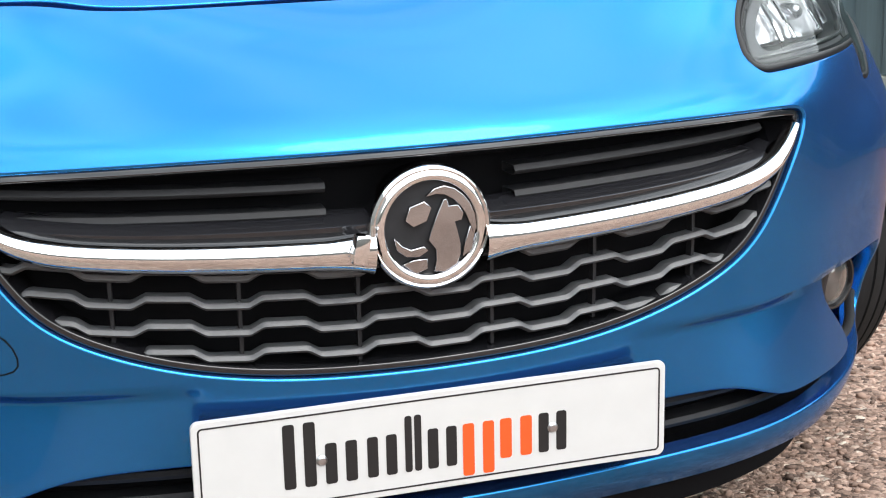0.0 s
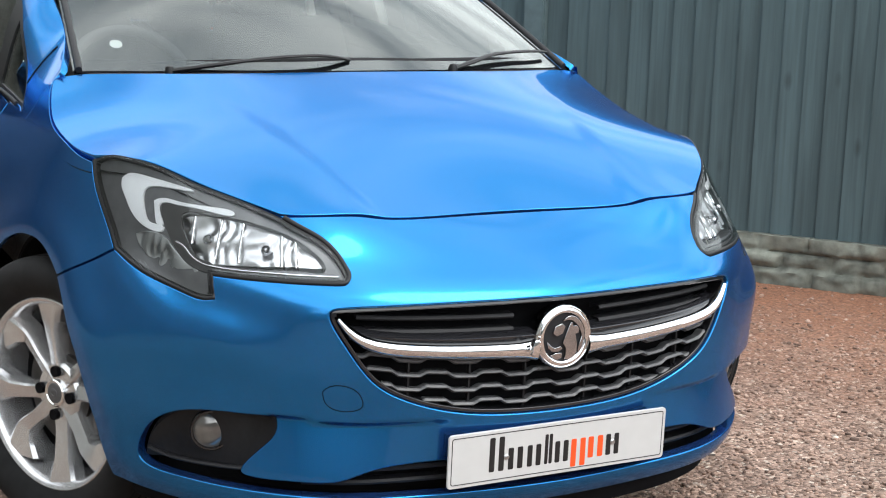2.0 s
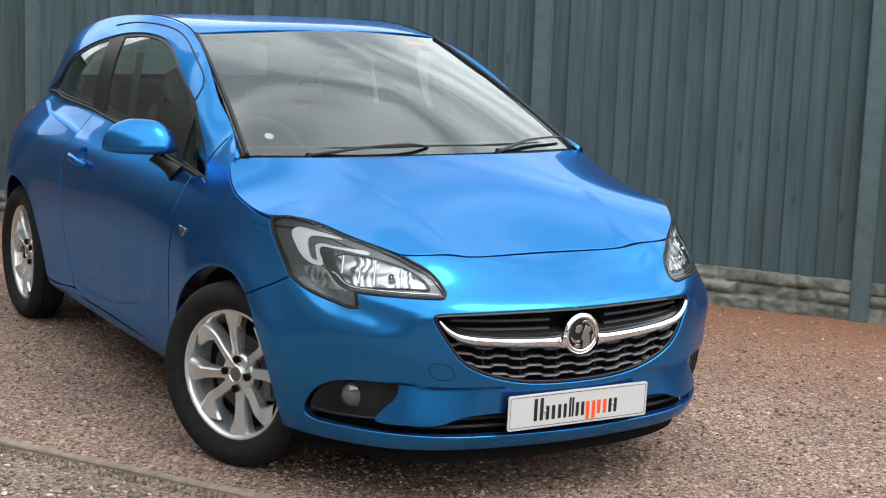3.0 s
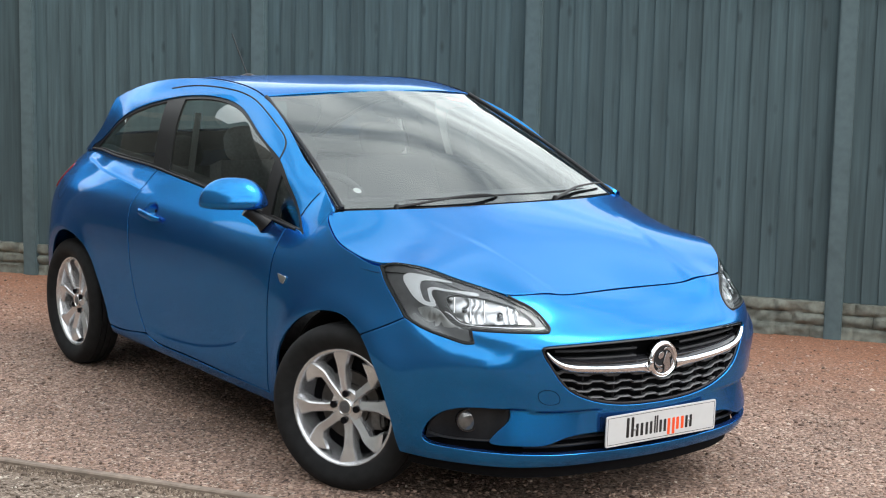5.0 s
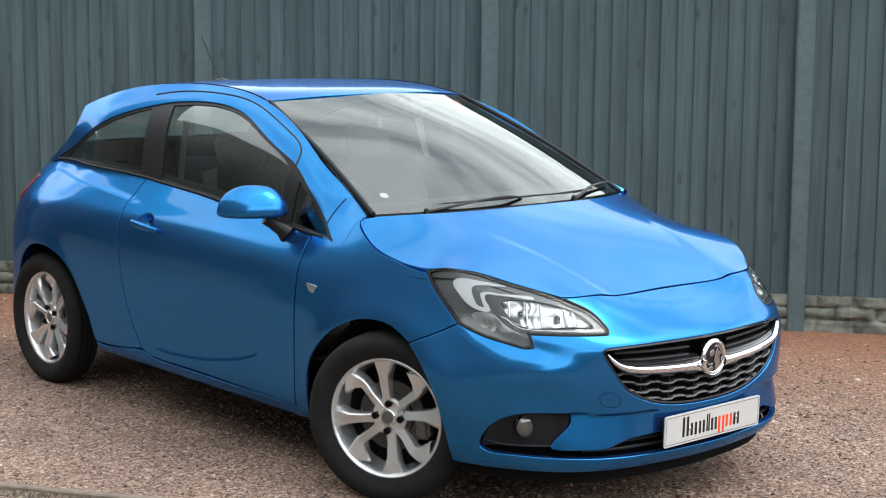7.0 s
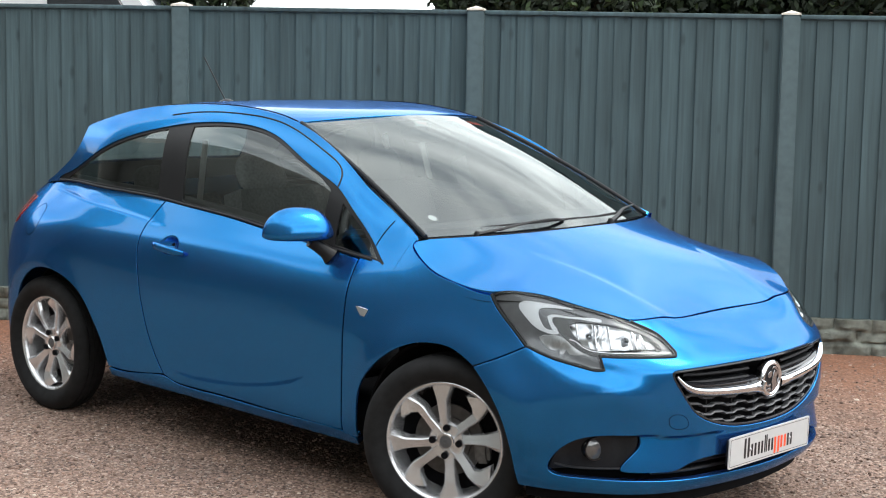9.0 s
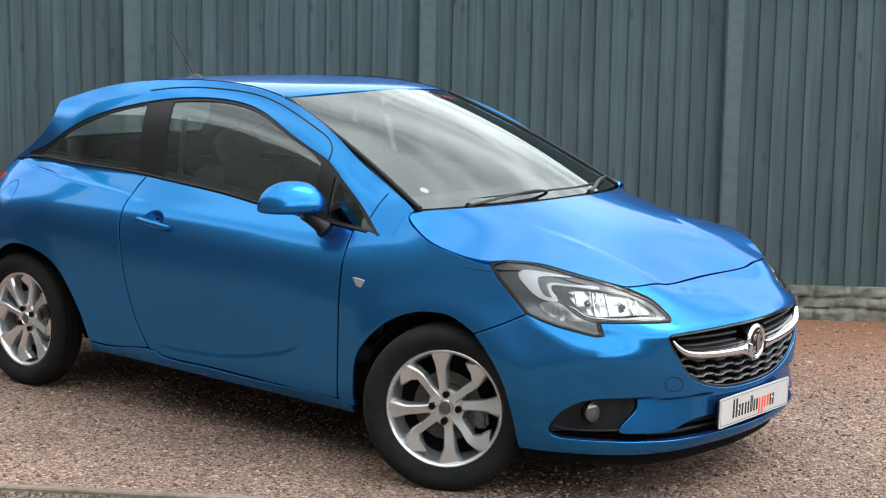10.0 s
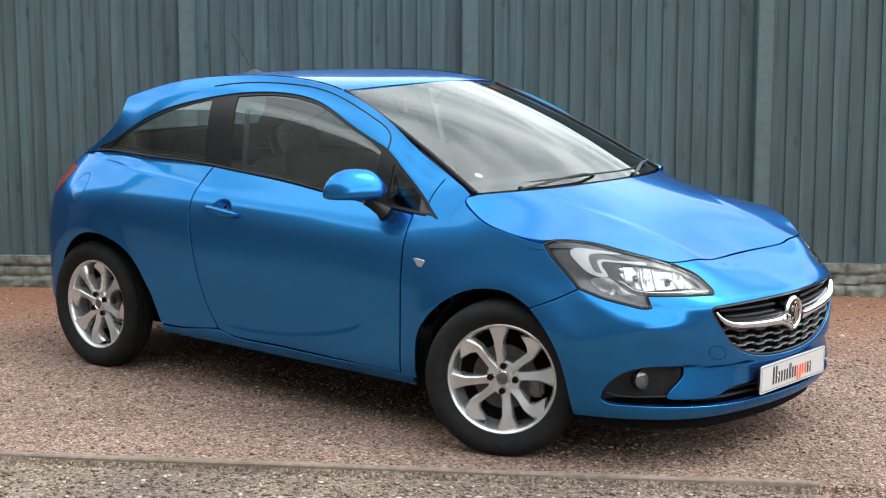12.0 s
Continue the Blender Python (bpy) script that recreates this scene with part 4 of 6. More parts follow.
WINDOWS_TOP = [(2.685, 1.048), (2.60, 1.080), (2.49, 1.124), (2.32, 1.200), (2.13, 1.268), (1.934, 1.313), (1.722, 1.347), (1.554, 1.360), (1.374, 1.359), (1.165, 1.326), (.964, 1.252), (.80, 1.190), (.70, 1.150), (.56, 1.056), (.42, .950), (.366, .911), (.349, .898), (.357, .8925)]
for side, word in SIDES:
    form = side_form(side)
    foot3 = skin(np.array([1.605, 1.612, 1.618, 1.629, 1.640, 1.649]), np.array([1.003, .99, .98, .95, .915, .880]))
    foot_line = foot3[:, 1:]
    frame_line = np.concatenate([belt_run(foot3[-1, 1], 2.80, 60)[:-1], curve2([(2.80, belt_z(np.array([2.80]))[0]), (2.72, 1.060), (2.60, 1.135), (2.535, 1.20), (2.515, 1.26), (2.52, rail(np.array([2.52]))[0, 2])])[:-1], rail_run(2.52, foot3[0, 1] + .004, 60)[:-1], foot_line[:-1]])
    win_line = np.concatenate([belt_run(.380, 2.685, 60, .004)[:-1], curve2([(2.685, belt_z(np.array([2.685]))[0] + .004)] + WINDOWS_TOP)])
    win_line = win_line[:-1] if np.allclose(win_line[0], win_line[-1]) else win_line
    cabin = sheet("cabin_side", form, frame_line, paint, car, holes=[win_line], roll=.003, flange=.014, label="blue roof pillar and door frame", out=side)
    sheet("pillar_trim", form, shrink(frame_line, .014), pillar_grey, cabin, holes=[shrink(win_line, -.002)], roll=.0, flange=.0, sink=.012, label="grey inner pillar trim", out=side)
    gl_door = curve2([(.725, .944), (1.0, .971), (1.3, 1.000), (1.625, 1.026), (1.625, 1.026), (1.65, 1.15), (1.680, 1.336), (1.680, 1.336), (1.55, 1.346), (1.374, 1.346), (1.165, 1.312), (.964, 1.238), (.80, 1.176), (.735, 1.140), (.735, 1.140), (.725, .944)])[:-1]
    gl_tri = curve2([(.650, 1.095), (.650, .938), (.650, .938), (.52, .925), (.40, .914), (.40, .914), (.52, 1.008), (.650, 1.095)])[:-1]
    gl_rear = curve2([(1.80, 1.042), (2.2, 1.053), (2.60, 1.053), (2.60, 1.053), (2.45, 1.127), (2.30, 1.193), (2.12, 1.256), (1.93, 1.302), (1.84, 1.318), (1.84, 1.318), (1.80, 1.042)])[:-1]
    sur = sheet("window_surround", form, win_line, pillar_black, car, holes=[gl_door, gl_tri, gl_rear], gap=.001, roll=.002, flange=.01, sink=.006, label="gloss black window surround and centre pillar", out=side)
    for nm, ln, lb in (("door_window", gl_door, "tinted door window"), ("corner_window", gl_tri, "small fixed corner window"), ("rear_side_window", gl_rear, "tapering rear side window")):
        pane = sheet(nm, form, ln, corner_glass if nm == "corner_window" else side_glass, car, roll=.0, flange=0, sink=.010, label=lb, out=side)
        pane.visible_shadow = False
    # blue filler under the joint of pillar foot and wing
    seam = np.array([(1.590, 1.000), (1.598, .99), (1.606, .97), (1.616, .94), (1.630, .905), (1.645, .875), (1.662, .880), (1.652, .915), (1.640, .95), (1.630, .98), (1.622, 1.000)])
    sheet("pillar_foot", skin_side(side), seam, paint, cabin, step=.008, roll=0, flange=0, sink=.0008, label="blue foot of the roof pillar", out=side)
    # rubber line between door frame and roof
    gut = curve2([(.700, 1.150), (.706, 1.185), (.735, 1.220), (.82, 1.262), (.975, 1.318), (1.185, 1.374), (1.40, 1.396), (1.60, 1.398), (1.75, 1.388), (1.86, 1.374)])
    tube("roof_seal", form(gut[:, 0], gut[:, 1]), .0034, black_plastic, cabin, "black rubber line over the door frame", 6)
    cut = curve2([(.425, .955), (.415, .995), (.395, 1.045)])
    tube("pillar_joint", form(cut[:, 0], cut[:, 1]), .0022, dark, cabin, "", 6)
    inner_run = belt_run(.75, 2.60, 40, -.004)
    tube("inner_waist_trim", form(inner_run[:, 0], inner_run[:, 1]) - [side * .045, 0, 0], .034, dash_plastic, car, "dark trim inside the window line", 10)
    strip = belt_run(.42, 2.67, 60, .004)
    tube("waist_seal", form(strip[:, 0], strip[:, 1]), .0058, black_plastic, car, "black waist seal under the windows", 8)

# ---- windscreen, roof, hatch ----


def screen_form(u, v):
    base = np.stack([.682 * u, .075 + .175 * np.abs(u) ** 1.9, 1.008 - .010 * u ** 2], -1)
    top = np.stack([.535 * u, .955 + .150 * np.abs(u) ** 1.75, 1.402 - .026 * u ** 2], -1)
    w = v[..., None]
    p = base + (top - base) * w
    bulge = np.sin(np.pi * v) * (1 - .55 * u ** 2)
    return p + np.stack([0 * u, -.022 * bulge, .030 * bulge], -1)


ring = np.concatenate([np.stack([np.linspace(-1, 1, 40), np.zeros(40)], 1)[:-1], np.stack([np.ones(16), np.linspace(0, 1, 16)], 1)[:-1], np.stack([np.linspace(1, -1, 40), np.ones(40)], 1)[:-1], np.stack([-np.ones(16), np.linspace(1, 0, 16)], 1)[:-1]])
screen = sheet("windscreen", screen_form, ring, screen_glass, car, step=.03, roll=.0, flange=0, label="raked windscreen reflecting clouds")
screen.visible_shadow = False
inner = ring * [.965, .90] + [0, .055]
sheet("screen_border", screen_form, ring, black_gloss, screen, holes=[inner], step=.03, roll=0, flange=.003, sink=.006, label="black printed border of the windscreen")
for side, word in SIDES:
    q = np.linspace(.0, .985, 30)
    tube("screen_seal", screen_form(0 * q + side * .984, q) + [0, -.004, .003], .0085, black_plastic, screen, "black rubber seal along the windscreen", 8)
k = np.linspace(0, 2 * np.pi, 24, endpoint=False)
dot = np.stack([-.845 + .021 * np.cos(k), .135 + .020 * np.sin(k)], 1)
sheet("round_sticker", screen_form, dot, white_label, screen, step=.02, roll=0, flange=.0005, sink=.0045, label="white round sticker inside the windscreen")
tag_line = np.array([(.55, .90), (.72, .88), (.73, .915), (.56, .935)])
sheet("tax_sticker", screen_form, tag_line, red_label, screen, step=.05, roll=0, flange=.0005, sink=.0045, label="small red and white sticker at the top of the windscreen")


def roof_form(u, v):
    ye, yc = 1.100 + v * (2.52 - 1.100), .955 + v * (2.62 - .955)
    rl = rail(ye)
    zc = spline([.90, .955, 1.2, 1.6, 2.0, 2.2, 2.5, 2.75], [1.387, 1.403, 1.427, 1.434, 1.424, 1.408, 1.368, 1.318], yc)
    a = np.abs(u)
    y = yc + (ye - yc) * a ** 2
    z = zc + (rl[:, 2] - zc) * a ** 2.6
    return np.stack([u * rl[:, 0], y, z], 1)


roof = sheet("roof", roof_form, ring * [1, 1] , paint, car, step=.05, roll=.003, flange=.012, label="blue roof")
for side, word in SIDES:
    q = np.linspace(.004, .62, 30)
    tube("roof_joint", roof_form(0 * q + side * (.985 - .10 * q), q) + [0, 0, .0002], .0026, dark, roof, "dark joint along the roof panel", 6)
lip = roof_form(np.linspace(-.985, .985, 40), np.ones(40))
bend = 1 - ease((np.abs(np.linspace(-1, 1, 40)) - .80) / .20)
bend = bend[:, None]
P = np.stack([lip + [0, -.05, .003], lip + bend * [0, .012, .000] + [0, 0, .003], lip + bend * [0, .066, -.012], lip + bend * [0, .074, -.022], lip + bend * [0, .064, -.036], lip + [0, -.03, -.060], lip + [0, -.05, .003]], 1)
k = P.shape[1]
faces = [(i * k + j, (i + 1) * k + j, (i + 1) * k + j + 1, i * k + j + 1) for i in range(39) for j in range(k - 1)] + [tuple(range(k - 1)), tuple(39 * k + j for j in range(k - 1))[::-1]]
spoiler_me = mesh_of("spoiler", P.reshape(-1, 3), faces)
spoiler_me.set_sharp_from_angle(angle=radians(60))
place("spoiler", spoiler_me, paint, car, "blue roof spoiler")
edge2 = curve2([(2.80, belt_z(np.array([2.80]))[0]), (2.72, 1.060), (2.60, 1.135), (2.535, 1.20), (2.515, 1.26), (2.52, rail(np.array([2.52]))[0, 2])])
kk = np.linspace(0, 1, len(edge2))
edge2 = np.stack([np.interp(np.linspace(0, 1, 16), kk, edge2[:, i]) for i in (0, 1)], 1)
er = side_form(1)(edge2[:, 0], edge2[:, 1])
el = er * [-1, 1, 1]
low_s = np.linspace(along(2.80), S_END, 20)
low_z = np.interp(low_s, [3.66, 4.05, 4.30, 4.6, S_END], [1.037, 1.033, 1.010, .99, .985])
lo_r = skin(low_s, low_z)
lo_r[0], lo_r[-1] = er[0], lo_r[-1] * [0, 1, 1]
lo = np.concatenate([lo_r * [-1, 1, 1], lo_r[::-1][1:]])
hi = roof_form(np.linspace(-1, 1, len(lo)), np.ones(len(lo)))
hi[0], hi[-1] = el[-1], er[-1]
pu, qv = np.linspace(0, 1, len(lo))[:, None, None], np.linspace(0, 1, 16)[None, :, None]
P = ((1 - qv) * lo[:, None] + qv * hi[:, None] + (1 - pu) * el[None] + pu * er[None]
     - ((1 - pu) * (1 - qv) * lo[0] + pu * (1 - qv) * lo[-1] + (1 - pu) * qv * hi[0] + pu * qv * hi[-1]))
P = P + np.array([0, .04, 0]) * np.sin(np.pi * qv) * np.sin(np.pi * pu) ** .7
# the tailgate with its window: the panes' cells are left out of the painted panel
w0, w1, h0, h1 = 6, P.shape[0] - 7, 6, 13
cols = P.shape[1]
panel = [(i * cols + k, (i + 1) * cols + k, (i + 1) * cols + k + 1, i * cols + k + 1) for i in range(P.shape[0] - 1) for k in range(cols - 1) if not (w0 <= i < w1 and h0 <= k < h1)]
hatch = place("tailgate", mesh_of("tailgate", P.reshape(-1, 3), panel), paint, car, "blue tailgate with a wide window")
rear_pane = grid_mesh("rear_window", P[w0:w1 + 1, h0:h1 + 1] - [0, .004, 0], side_glass, hatch, "tinted rear window")
rear_pane.visible_shadow = False
place("tailgate_lining", mesh_of("tailgate_lining", (P * [.97, 1, 1] - [0, .022, .010]).reshape(-1, 3), panel), dash_plastic, hatch, "dark plastic lining inside the tailgate")
grid_mesh("roof_lining", np.stack([roof_form(np.linspace(-.97, .97, 15), np.full(15, q)) - [0, 0, .03] for q in np.linspace(.02, .98, 15)], 1), lining, car, "pale roof lining", thick=.006)

# aerial
lathe("aerial_base", [(.0005, .016), (.010, .014), (.022, .006), (.030, 0), (.030, -.012)], pillar_black, car, "black aerial base on the roof", 24, pose(0, 2.215, 1.410, 0, -90, 0) @ Matrix.Diagonal((1, 1, 1.6, 1)))
tube("aerial_rod", [(0, 2.225, 1.417), (0, 2.30, 1.512), (0, 2.385, 1.617)], .0030, pillar_black, car, "thin black aerial rod", 8)

# ---- door mirrors ----
for side, word in SIDES:
    bm = bmesh.new()
    bmesh.ops.create_uvsphere(bm, u_segments=32, v_segments=18, radius=1)
    for vtx in bm.verts:
        x, y, z = vtx.co
        # x outwards, y to the rear, z up
        y = y * (.62 if y < 0 else .34)
        z = z * (1 - .25 * max(0, -x) ** 2 + .05 * x)
        sq = abs(x) ** (.95 if x > 0 else .6) * math.copysign(1, x)
        vtx.co = (side * (.136 * sq), .125 * y, (.104 * z - .024 if z > 0 else .022 * math.tanh(1.6 * z) - .024))
    for f in bm.faces:
        f.normal_update()
    if side < 0:
        bmesh.ops.reverse_faces(bm, faces=bm.faces[:])
    mir = part("door_mirror", bm, paint, car, "blue door mirror folded against the door" if side > 0 else "blue door mirror with a black foot", m=pose(.838, .800, 1.0, 0, 0, 84) if side > 0 else pose(-.893, .690, 1.006, 0, 0, -30))
    bm = bmesh.new()
    bmesh.ops.create_cube(bm, size=1)
    bmesh.ops.scale(bm, vec=(.16, .006, .075), verts=bm.verts)
    bmesh.ops.bevel(bm, geom=bm.edges[:], offset=.0028, segments=1, affect="EDGES")
    part("mirror_pane", bm, mirror_glass, mir, "mirror glass", m=pose(0, .041, 0))
    tube("foot", [(-side * .128, .0, -.108), (-side * .108, .0, -.090), (-side * .075, .0, -.066), (-side * .05, -.005, -.045)], .028, pillar_black, mir, "black mirror foot", 14, flat=.7, up=(0, 1, 0), taper=[1.3, .95, .85, 1.0])

# ---- wipers and scuttle ----
xs = np.linspace(-.66, .66, 40)
P = np.array([[(x, .035 + .20 * abs(x / .66) ** 2.3 + dy, 1.008 - .02 * abs(x / .66) ** 2 + dz) for dy, dz in ((0, -.035), (.02, -.015), (.06, -.008), (.085, .000))] for x in xs])
grid_mesh("scuttle", P, black_plastic, car, "black scuttle panel under the windscreen", thick=.006)
for nm, pts in (("wiper", [(-.478, .164, 1.008), (-.377, .132, 1.024), (-.248, .108, 1.041), (-.123, .098, 1.047), (-.04, .108, 1.036)]), ("wiper", [(.245, .098, 1.014), (.341, .133, 1.034), (.426, .175, 1.046), (.568, .238, 1.047), (.630, .270, 1.042)])):
    t = np.array(pts)
    q = np.linspace(0, 1, 20)
    arm = np.stack([spline(np.linspace(0, 1, len(t)), t[:, i], q) for i in range(3)], 1)
    w = tube(nm, arm - [0, 0, .005], .0085, pillar_black, car, "black wiper arm", 8, flat=.6, taper=[1.2, 1.0, .8, .7])
    x0 = min(t[0][0], .06)
    bx = np.linspace(x0 + .05, x0 + (.72 if x0 < 0 else .60), 24)
    tube("blade", np.stack([bx, .095 + .19 * np.abs(bx / .66) ** 2.2 + .022, 1.024 + .004 * np.sin(np.linspace(0, np.pi, 24)) - .016 * (bx / .66) ** 2], 1), .0065, black_plastic, w, "wiper blade", 6, flat=1.5)
    lathe("pivot", [(.0005, .008), (.008, .006), (.011, .000), (.012, -.016)], pillar_black, w, "", 16, pose(*t[0], 0, -90, 0))

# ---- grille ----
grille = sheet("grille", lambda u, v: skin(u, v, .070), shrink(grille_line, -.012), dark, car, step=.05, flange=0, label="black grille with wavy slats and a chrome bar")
sheet("surround", lambda u, v: skin(u, v, .006), grille_line, black_gloss, grille, holes=[shrink(grille_line, .010)], gap=.003, roll=.002, flange=.05, step=.02, label="black grille surround")


def grille_span(z):
    """How far the opening reaches to the side at a height."""
    half_z, half_u = grille_half[:, 1], grille_half[:, 0]
    i = int(np.argmax(half_u))
    return float(np.interp(z, half_z[i:][::-1], half_u[i:][::-1]))


def slat(name, uline, zline, sink, tall, deepness, mat, label, nose=.004):
    """A bar along the grille with a rounded front edge."""
    sec = [(0, tall * .5), (.004, tall * .5), (deepness, tall * .42), (deepness, -tall * .42), (.004, -tall * .5), (0, -tall * .38), (-nose * .6, -tall * .2), (-nose, 0), (-nose * .6, tall * .25)]
    P = np.stack([skin(uline, zline + dz, 0 * uline + sink + ds) for ds, dz in sec + sec[:1]], 1)
    return grid_mesh(name, P, mat, grille, label)


for z0 in (.506, .477, .448, .420):
    uline = np.arange(-.49, .492, .004)
    ph = (uline + .095) / .118
    tri = np.abs((ph + .5) % 1 - .5) * 2
    zl = z0 - .0040 + .0080 * np.clip((tri - .38) / .24, 0, 1) + .030 * (np.abs(uline) / .45) ** 2.2
    ok = np.array([abs(a) < grille_span(b) - .004 for a, b in zip(uline, zl)])
    uline, zl = uline[ok], zl[ok]
    slat("wave_slat", uline, zl, .014, .0085, .018, grey_plastic, "wavy dark grey slat")
for x0 in (-.33, -.20, -.075, .075, .20, .33):
    low = .405 + .35 * abs(x0) ** 2
    P = np.stack([skin(np.full(8, x0 + dx), np.linspace(low, .525, 8), .030) for dx in (-.002, .002)], 1)
    grid_mesh("upright", P, black_plastic, grille, "", thick=.01)
for z0, w0 in ((.592, .44), (.565, .43)):
    for sd in (-1, 1):
        uline = np.linspace(.105, w0, 40)
        slat("upper_slat", sd * uline, z0 + .012 * (uline / .44) ** 2 + 0 * uline, .026, .011, .030, black_plastic, "black upper slat")
for sd in (-1, 1):
    uline = np.linspace(.06, .455, 50)
    zl = .5545 + .020 * (uline / .44) ** 3
    P = np.stack([skin(sd * uline, zl + dz, .010 + ds) for ds, dz in ((.0, -.012), (-.002, .0), (.008, .008), (.030, .012))], 1)
    grid_mesh("upper_ledge", P, black_gloss, grille, "gloss black ledge over the chrome bar")
# chrome wing, left and right of the badge
for sd in (-1, 1):
    c = curve2([(.060, .526), (.15, .529), (.25, .534), (.34, .542), (.41, .555), (.452, .578), (.478, .606)])
    tall = np.interp(np.linspace(0, 1, len(c)), [0, .04, .10, .3, .7, .85, 1], [.044, .037, .032, .030, .027, .019, .007])
    t = np.gradient(c, axis=0)
    t /= np.hypot(*t.T)[:, None]
    nrm = np.stack([-t[:, 1], t[:, 0]], 1)
    sec = [(.020, -.55), (.004, -.52), (-.004, -.40), (-.010, -.10), (-.011, .12), (-.008, .36), (.000, .50), (.020, .55)]
    P = np.stack([skin(sd * (c[:, 0] + nrm[:, 0] * b * tall), c[:, 1] + nrm[:, 1] * b * tall, a * np.minimum(1, tall / .02)) for a, b in sec], 1)
    grid_mesh("chrome_bar", P if sd > 0 else P[:, ::-1], chrome, grille, "curved chrome bar")

box("bar_end", (.017, .016, .032), (-.080, -.838, .537), chrome, grille, "short chrome block at the end of the bar", .004, (0, 12, 0))

# badge: a chrome ring round a dark disc with plain chrome shapes
BADGE = Matrix.Translation((0, -.818, .5475)) @ pose(0, 0, 0, 3, 0, -90)
badge = lathe("badge", [(.0645, -.030), (.0660, -.004), (.0645, .002), (.0620, .004), (.0600, .003), (.0590, .004), (.0560, .0065), (.0520, .0060), (.0490, .003), (.0480, -.002)], chrome, grille, "round chrome badge", 96, BADGE, sharp=60)
lathe("disc", [(.0485, -.0015), (.02, -.0005), (.0002, 0)], black_plastic, badge, "dark badge disc", 48)


def badge_shape(points, lift=.0055, name="emblem"):
    c = curve2(points, closed=True) * [1, 1]
    return sheet(name, lambda u, v: np.stack([lift - 6 * (u * u + v * v) * .1, u, v], 1), c, smoked, badge, step=.006, roll=.0015, flange=.006)


badge_shape([(-.003, -.012), (.007, .012), (.018, .030), (.017, .021), (.028, .020), (.034, .012), (.033, .005), (.025, .005), (.027, -.010), (.028, -.030), (.022, -.042), (.001, -.046), (.005, -.030)])
badge_shape([(-.002, .034), (.010, .041), (.026, .038), (.040, .024), (.047, .004), (.046, -.012), (.042, .002), (.035, .018), (.024, .030), (.010, .036)])
badge_shape([(-.021, .024), (-.001, .026), (-.007, .008), (-.025, .008)])
badge_shape([(-.040, -.006), (-.033, -.016), (-.020, -.021), (-.006, -.019), (-.008, -.024), (-.022, -.027), (-.036, -.020)])
badge_shape([(.032, -.034), (.038, -.014), (.043, -.004), (.044, -.018), (.039, -.030)])
badge_shape([(-.032, -.034), (-.022, -.032), (-.006, -.034), (-.014, -.045)])

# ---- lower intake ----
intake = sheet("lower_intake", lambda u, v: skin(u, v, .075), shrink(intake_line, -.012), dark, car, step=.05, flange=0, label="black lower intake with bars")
for z0, w0 in ((.296, .42), (.270, .55)):
    uline = np.linspace(-w0, w0, 60)
    sec = [(0, .005), (.03, .004), (.03, -.004), (0, -.005), (-.003, 0), (0, .005)]
    P = np.stack([skin(uline, 0 * uline + z0 + dz, .030 + ds + 0 * uline) for ds, dz in sec], 1)
    grid_mesh("intake_bar", P, black_plastic, intake, "black intake bar")

# ---- number plate with a dealer's mark ----
PL = Matrix.Translation((0, -.8235, .3185)) @ pose(0, 0, 0, 1.5, 0, 0)


def rounded(x0, x1, z0, z1, r, n=5):
    """A rectangle with round corners."""
    out = []
    for cx, cz, a0 in ((x1 - r, z0 + r, -90), (x1 - r, z1 - r, 0), (x0 + r, z1 - r, 90), (x0 + r, z0 + r, 180)):
        out += [(cx + r * math.cos(radians(a0 + 90 * i / n)), cz + r * math.sin(radians(a0 + 90 * i / n))) for i in range(n + 1)]
    return np.array(out)


def flat_form(depth):
    return lambda u, v: np.stack([u, 0 * u - depth, v], 1)


plate = sheet("number_plate", flat_form(.0025), rounded(-.260, .260, -.054, .054, .007), white_plate, car, step=.06, roll=.0012, flange=.0036, label="white plate with a black and orange dealer's mark")
plate.matrix_basis = PL
bm = bmesh.new()
bmesh.ops.create_cube(bm, size=1)
bmesh.ops.scale(bm, vec=(.50, .016, .09), verts=bm.verts)
part("plate_holder", bm, black_plastic, plate, m=pose(0, .010, 0))
rim_line = rounded(-.2545, .2545, -.0485, .0485, .005)
sheet("border_line", flat_form(.0029), rim_line, ink, plate, holes=[shrink(rim_line, .0016)], step=.05, roll=.0001, flange=.0005)


def bar(x0, x1, z0, z1, mat):
    sheet("mark_bar", flat_form(.0030), rounded(x0, x1, z0, z1, .0028, 3), mat, plate, step=.03, roll=.0001, flange=.0006)


# the dealer's mark as plain upright bars
XB, XH = -.031, .014
for x0, x1, mat, low, top in ((-.168, -.134, ink, XB, .040), (-.124, -.090, ink, XB, XH), (-.079, -.047, ink, XB, XH), (-.038, -.020, ink, XB, .032),
                              (-.013, .019, ink, XB, XH), (.026, .061, orange, XB - .014, XH), (.068, .104, orange, XB, XH), (.112, .144, ink, XB, XH)):
    w = (x1 - x0) * (.36 if x1 - x0 > .02 else .42)
    bar(x0, x0 + w, low, top, mat)
    bar(x1 - w, x1, low, top, mat)
for x0 in (-.128, .128):
    lathe("screw", [(.0002, .004), (.004, .0035), (.006, .001), (.006, -.001)], satin, plate, "screw", 16, pose(x0, -.0025, -.004, 0, 0, -90))

# ---- wheels ----


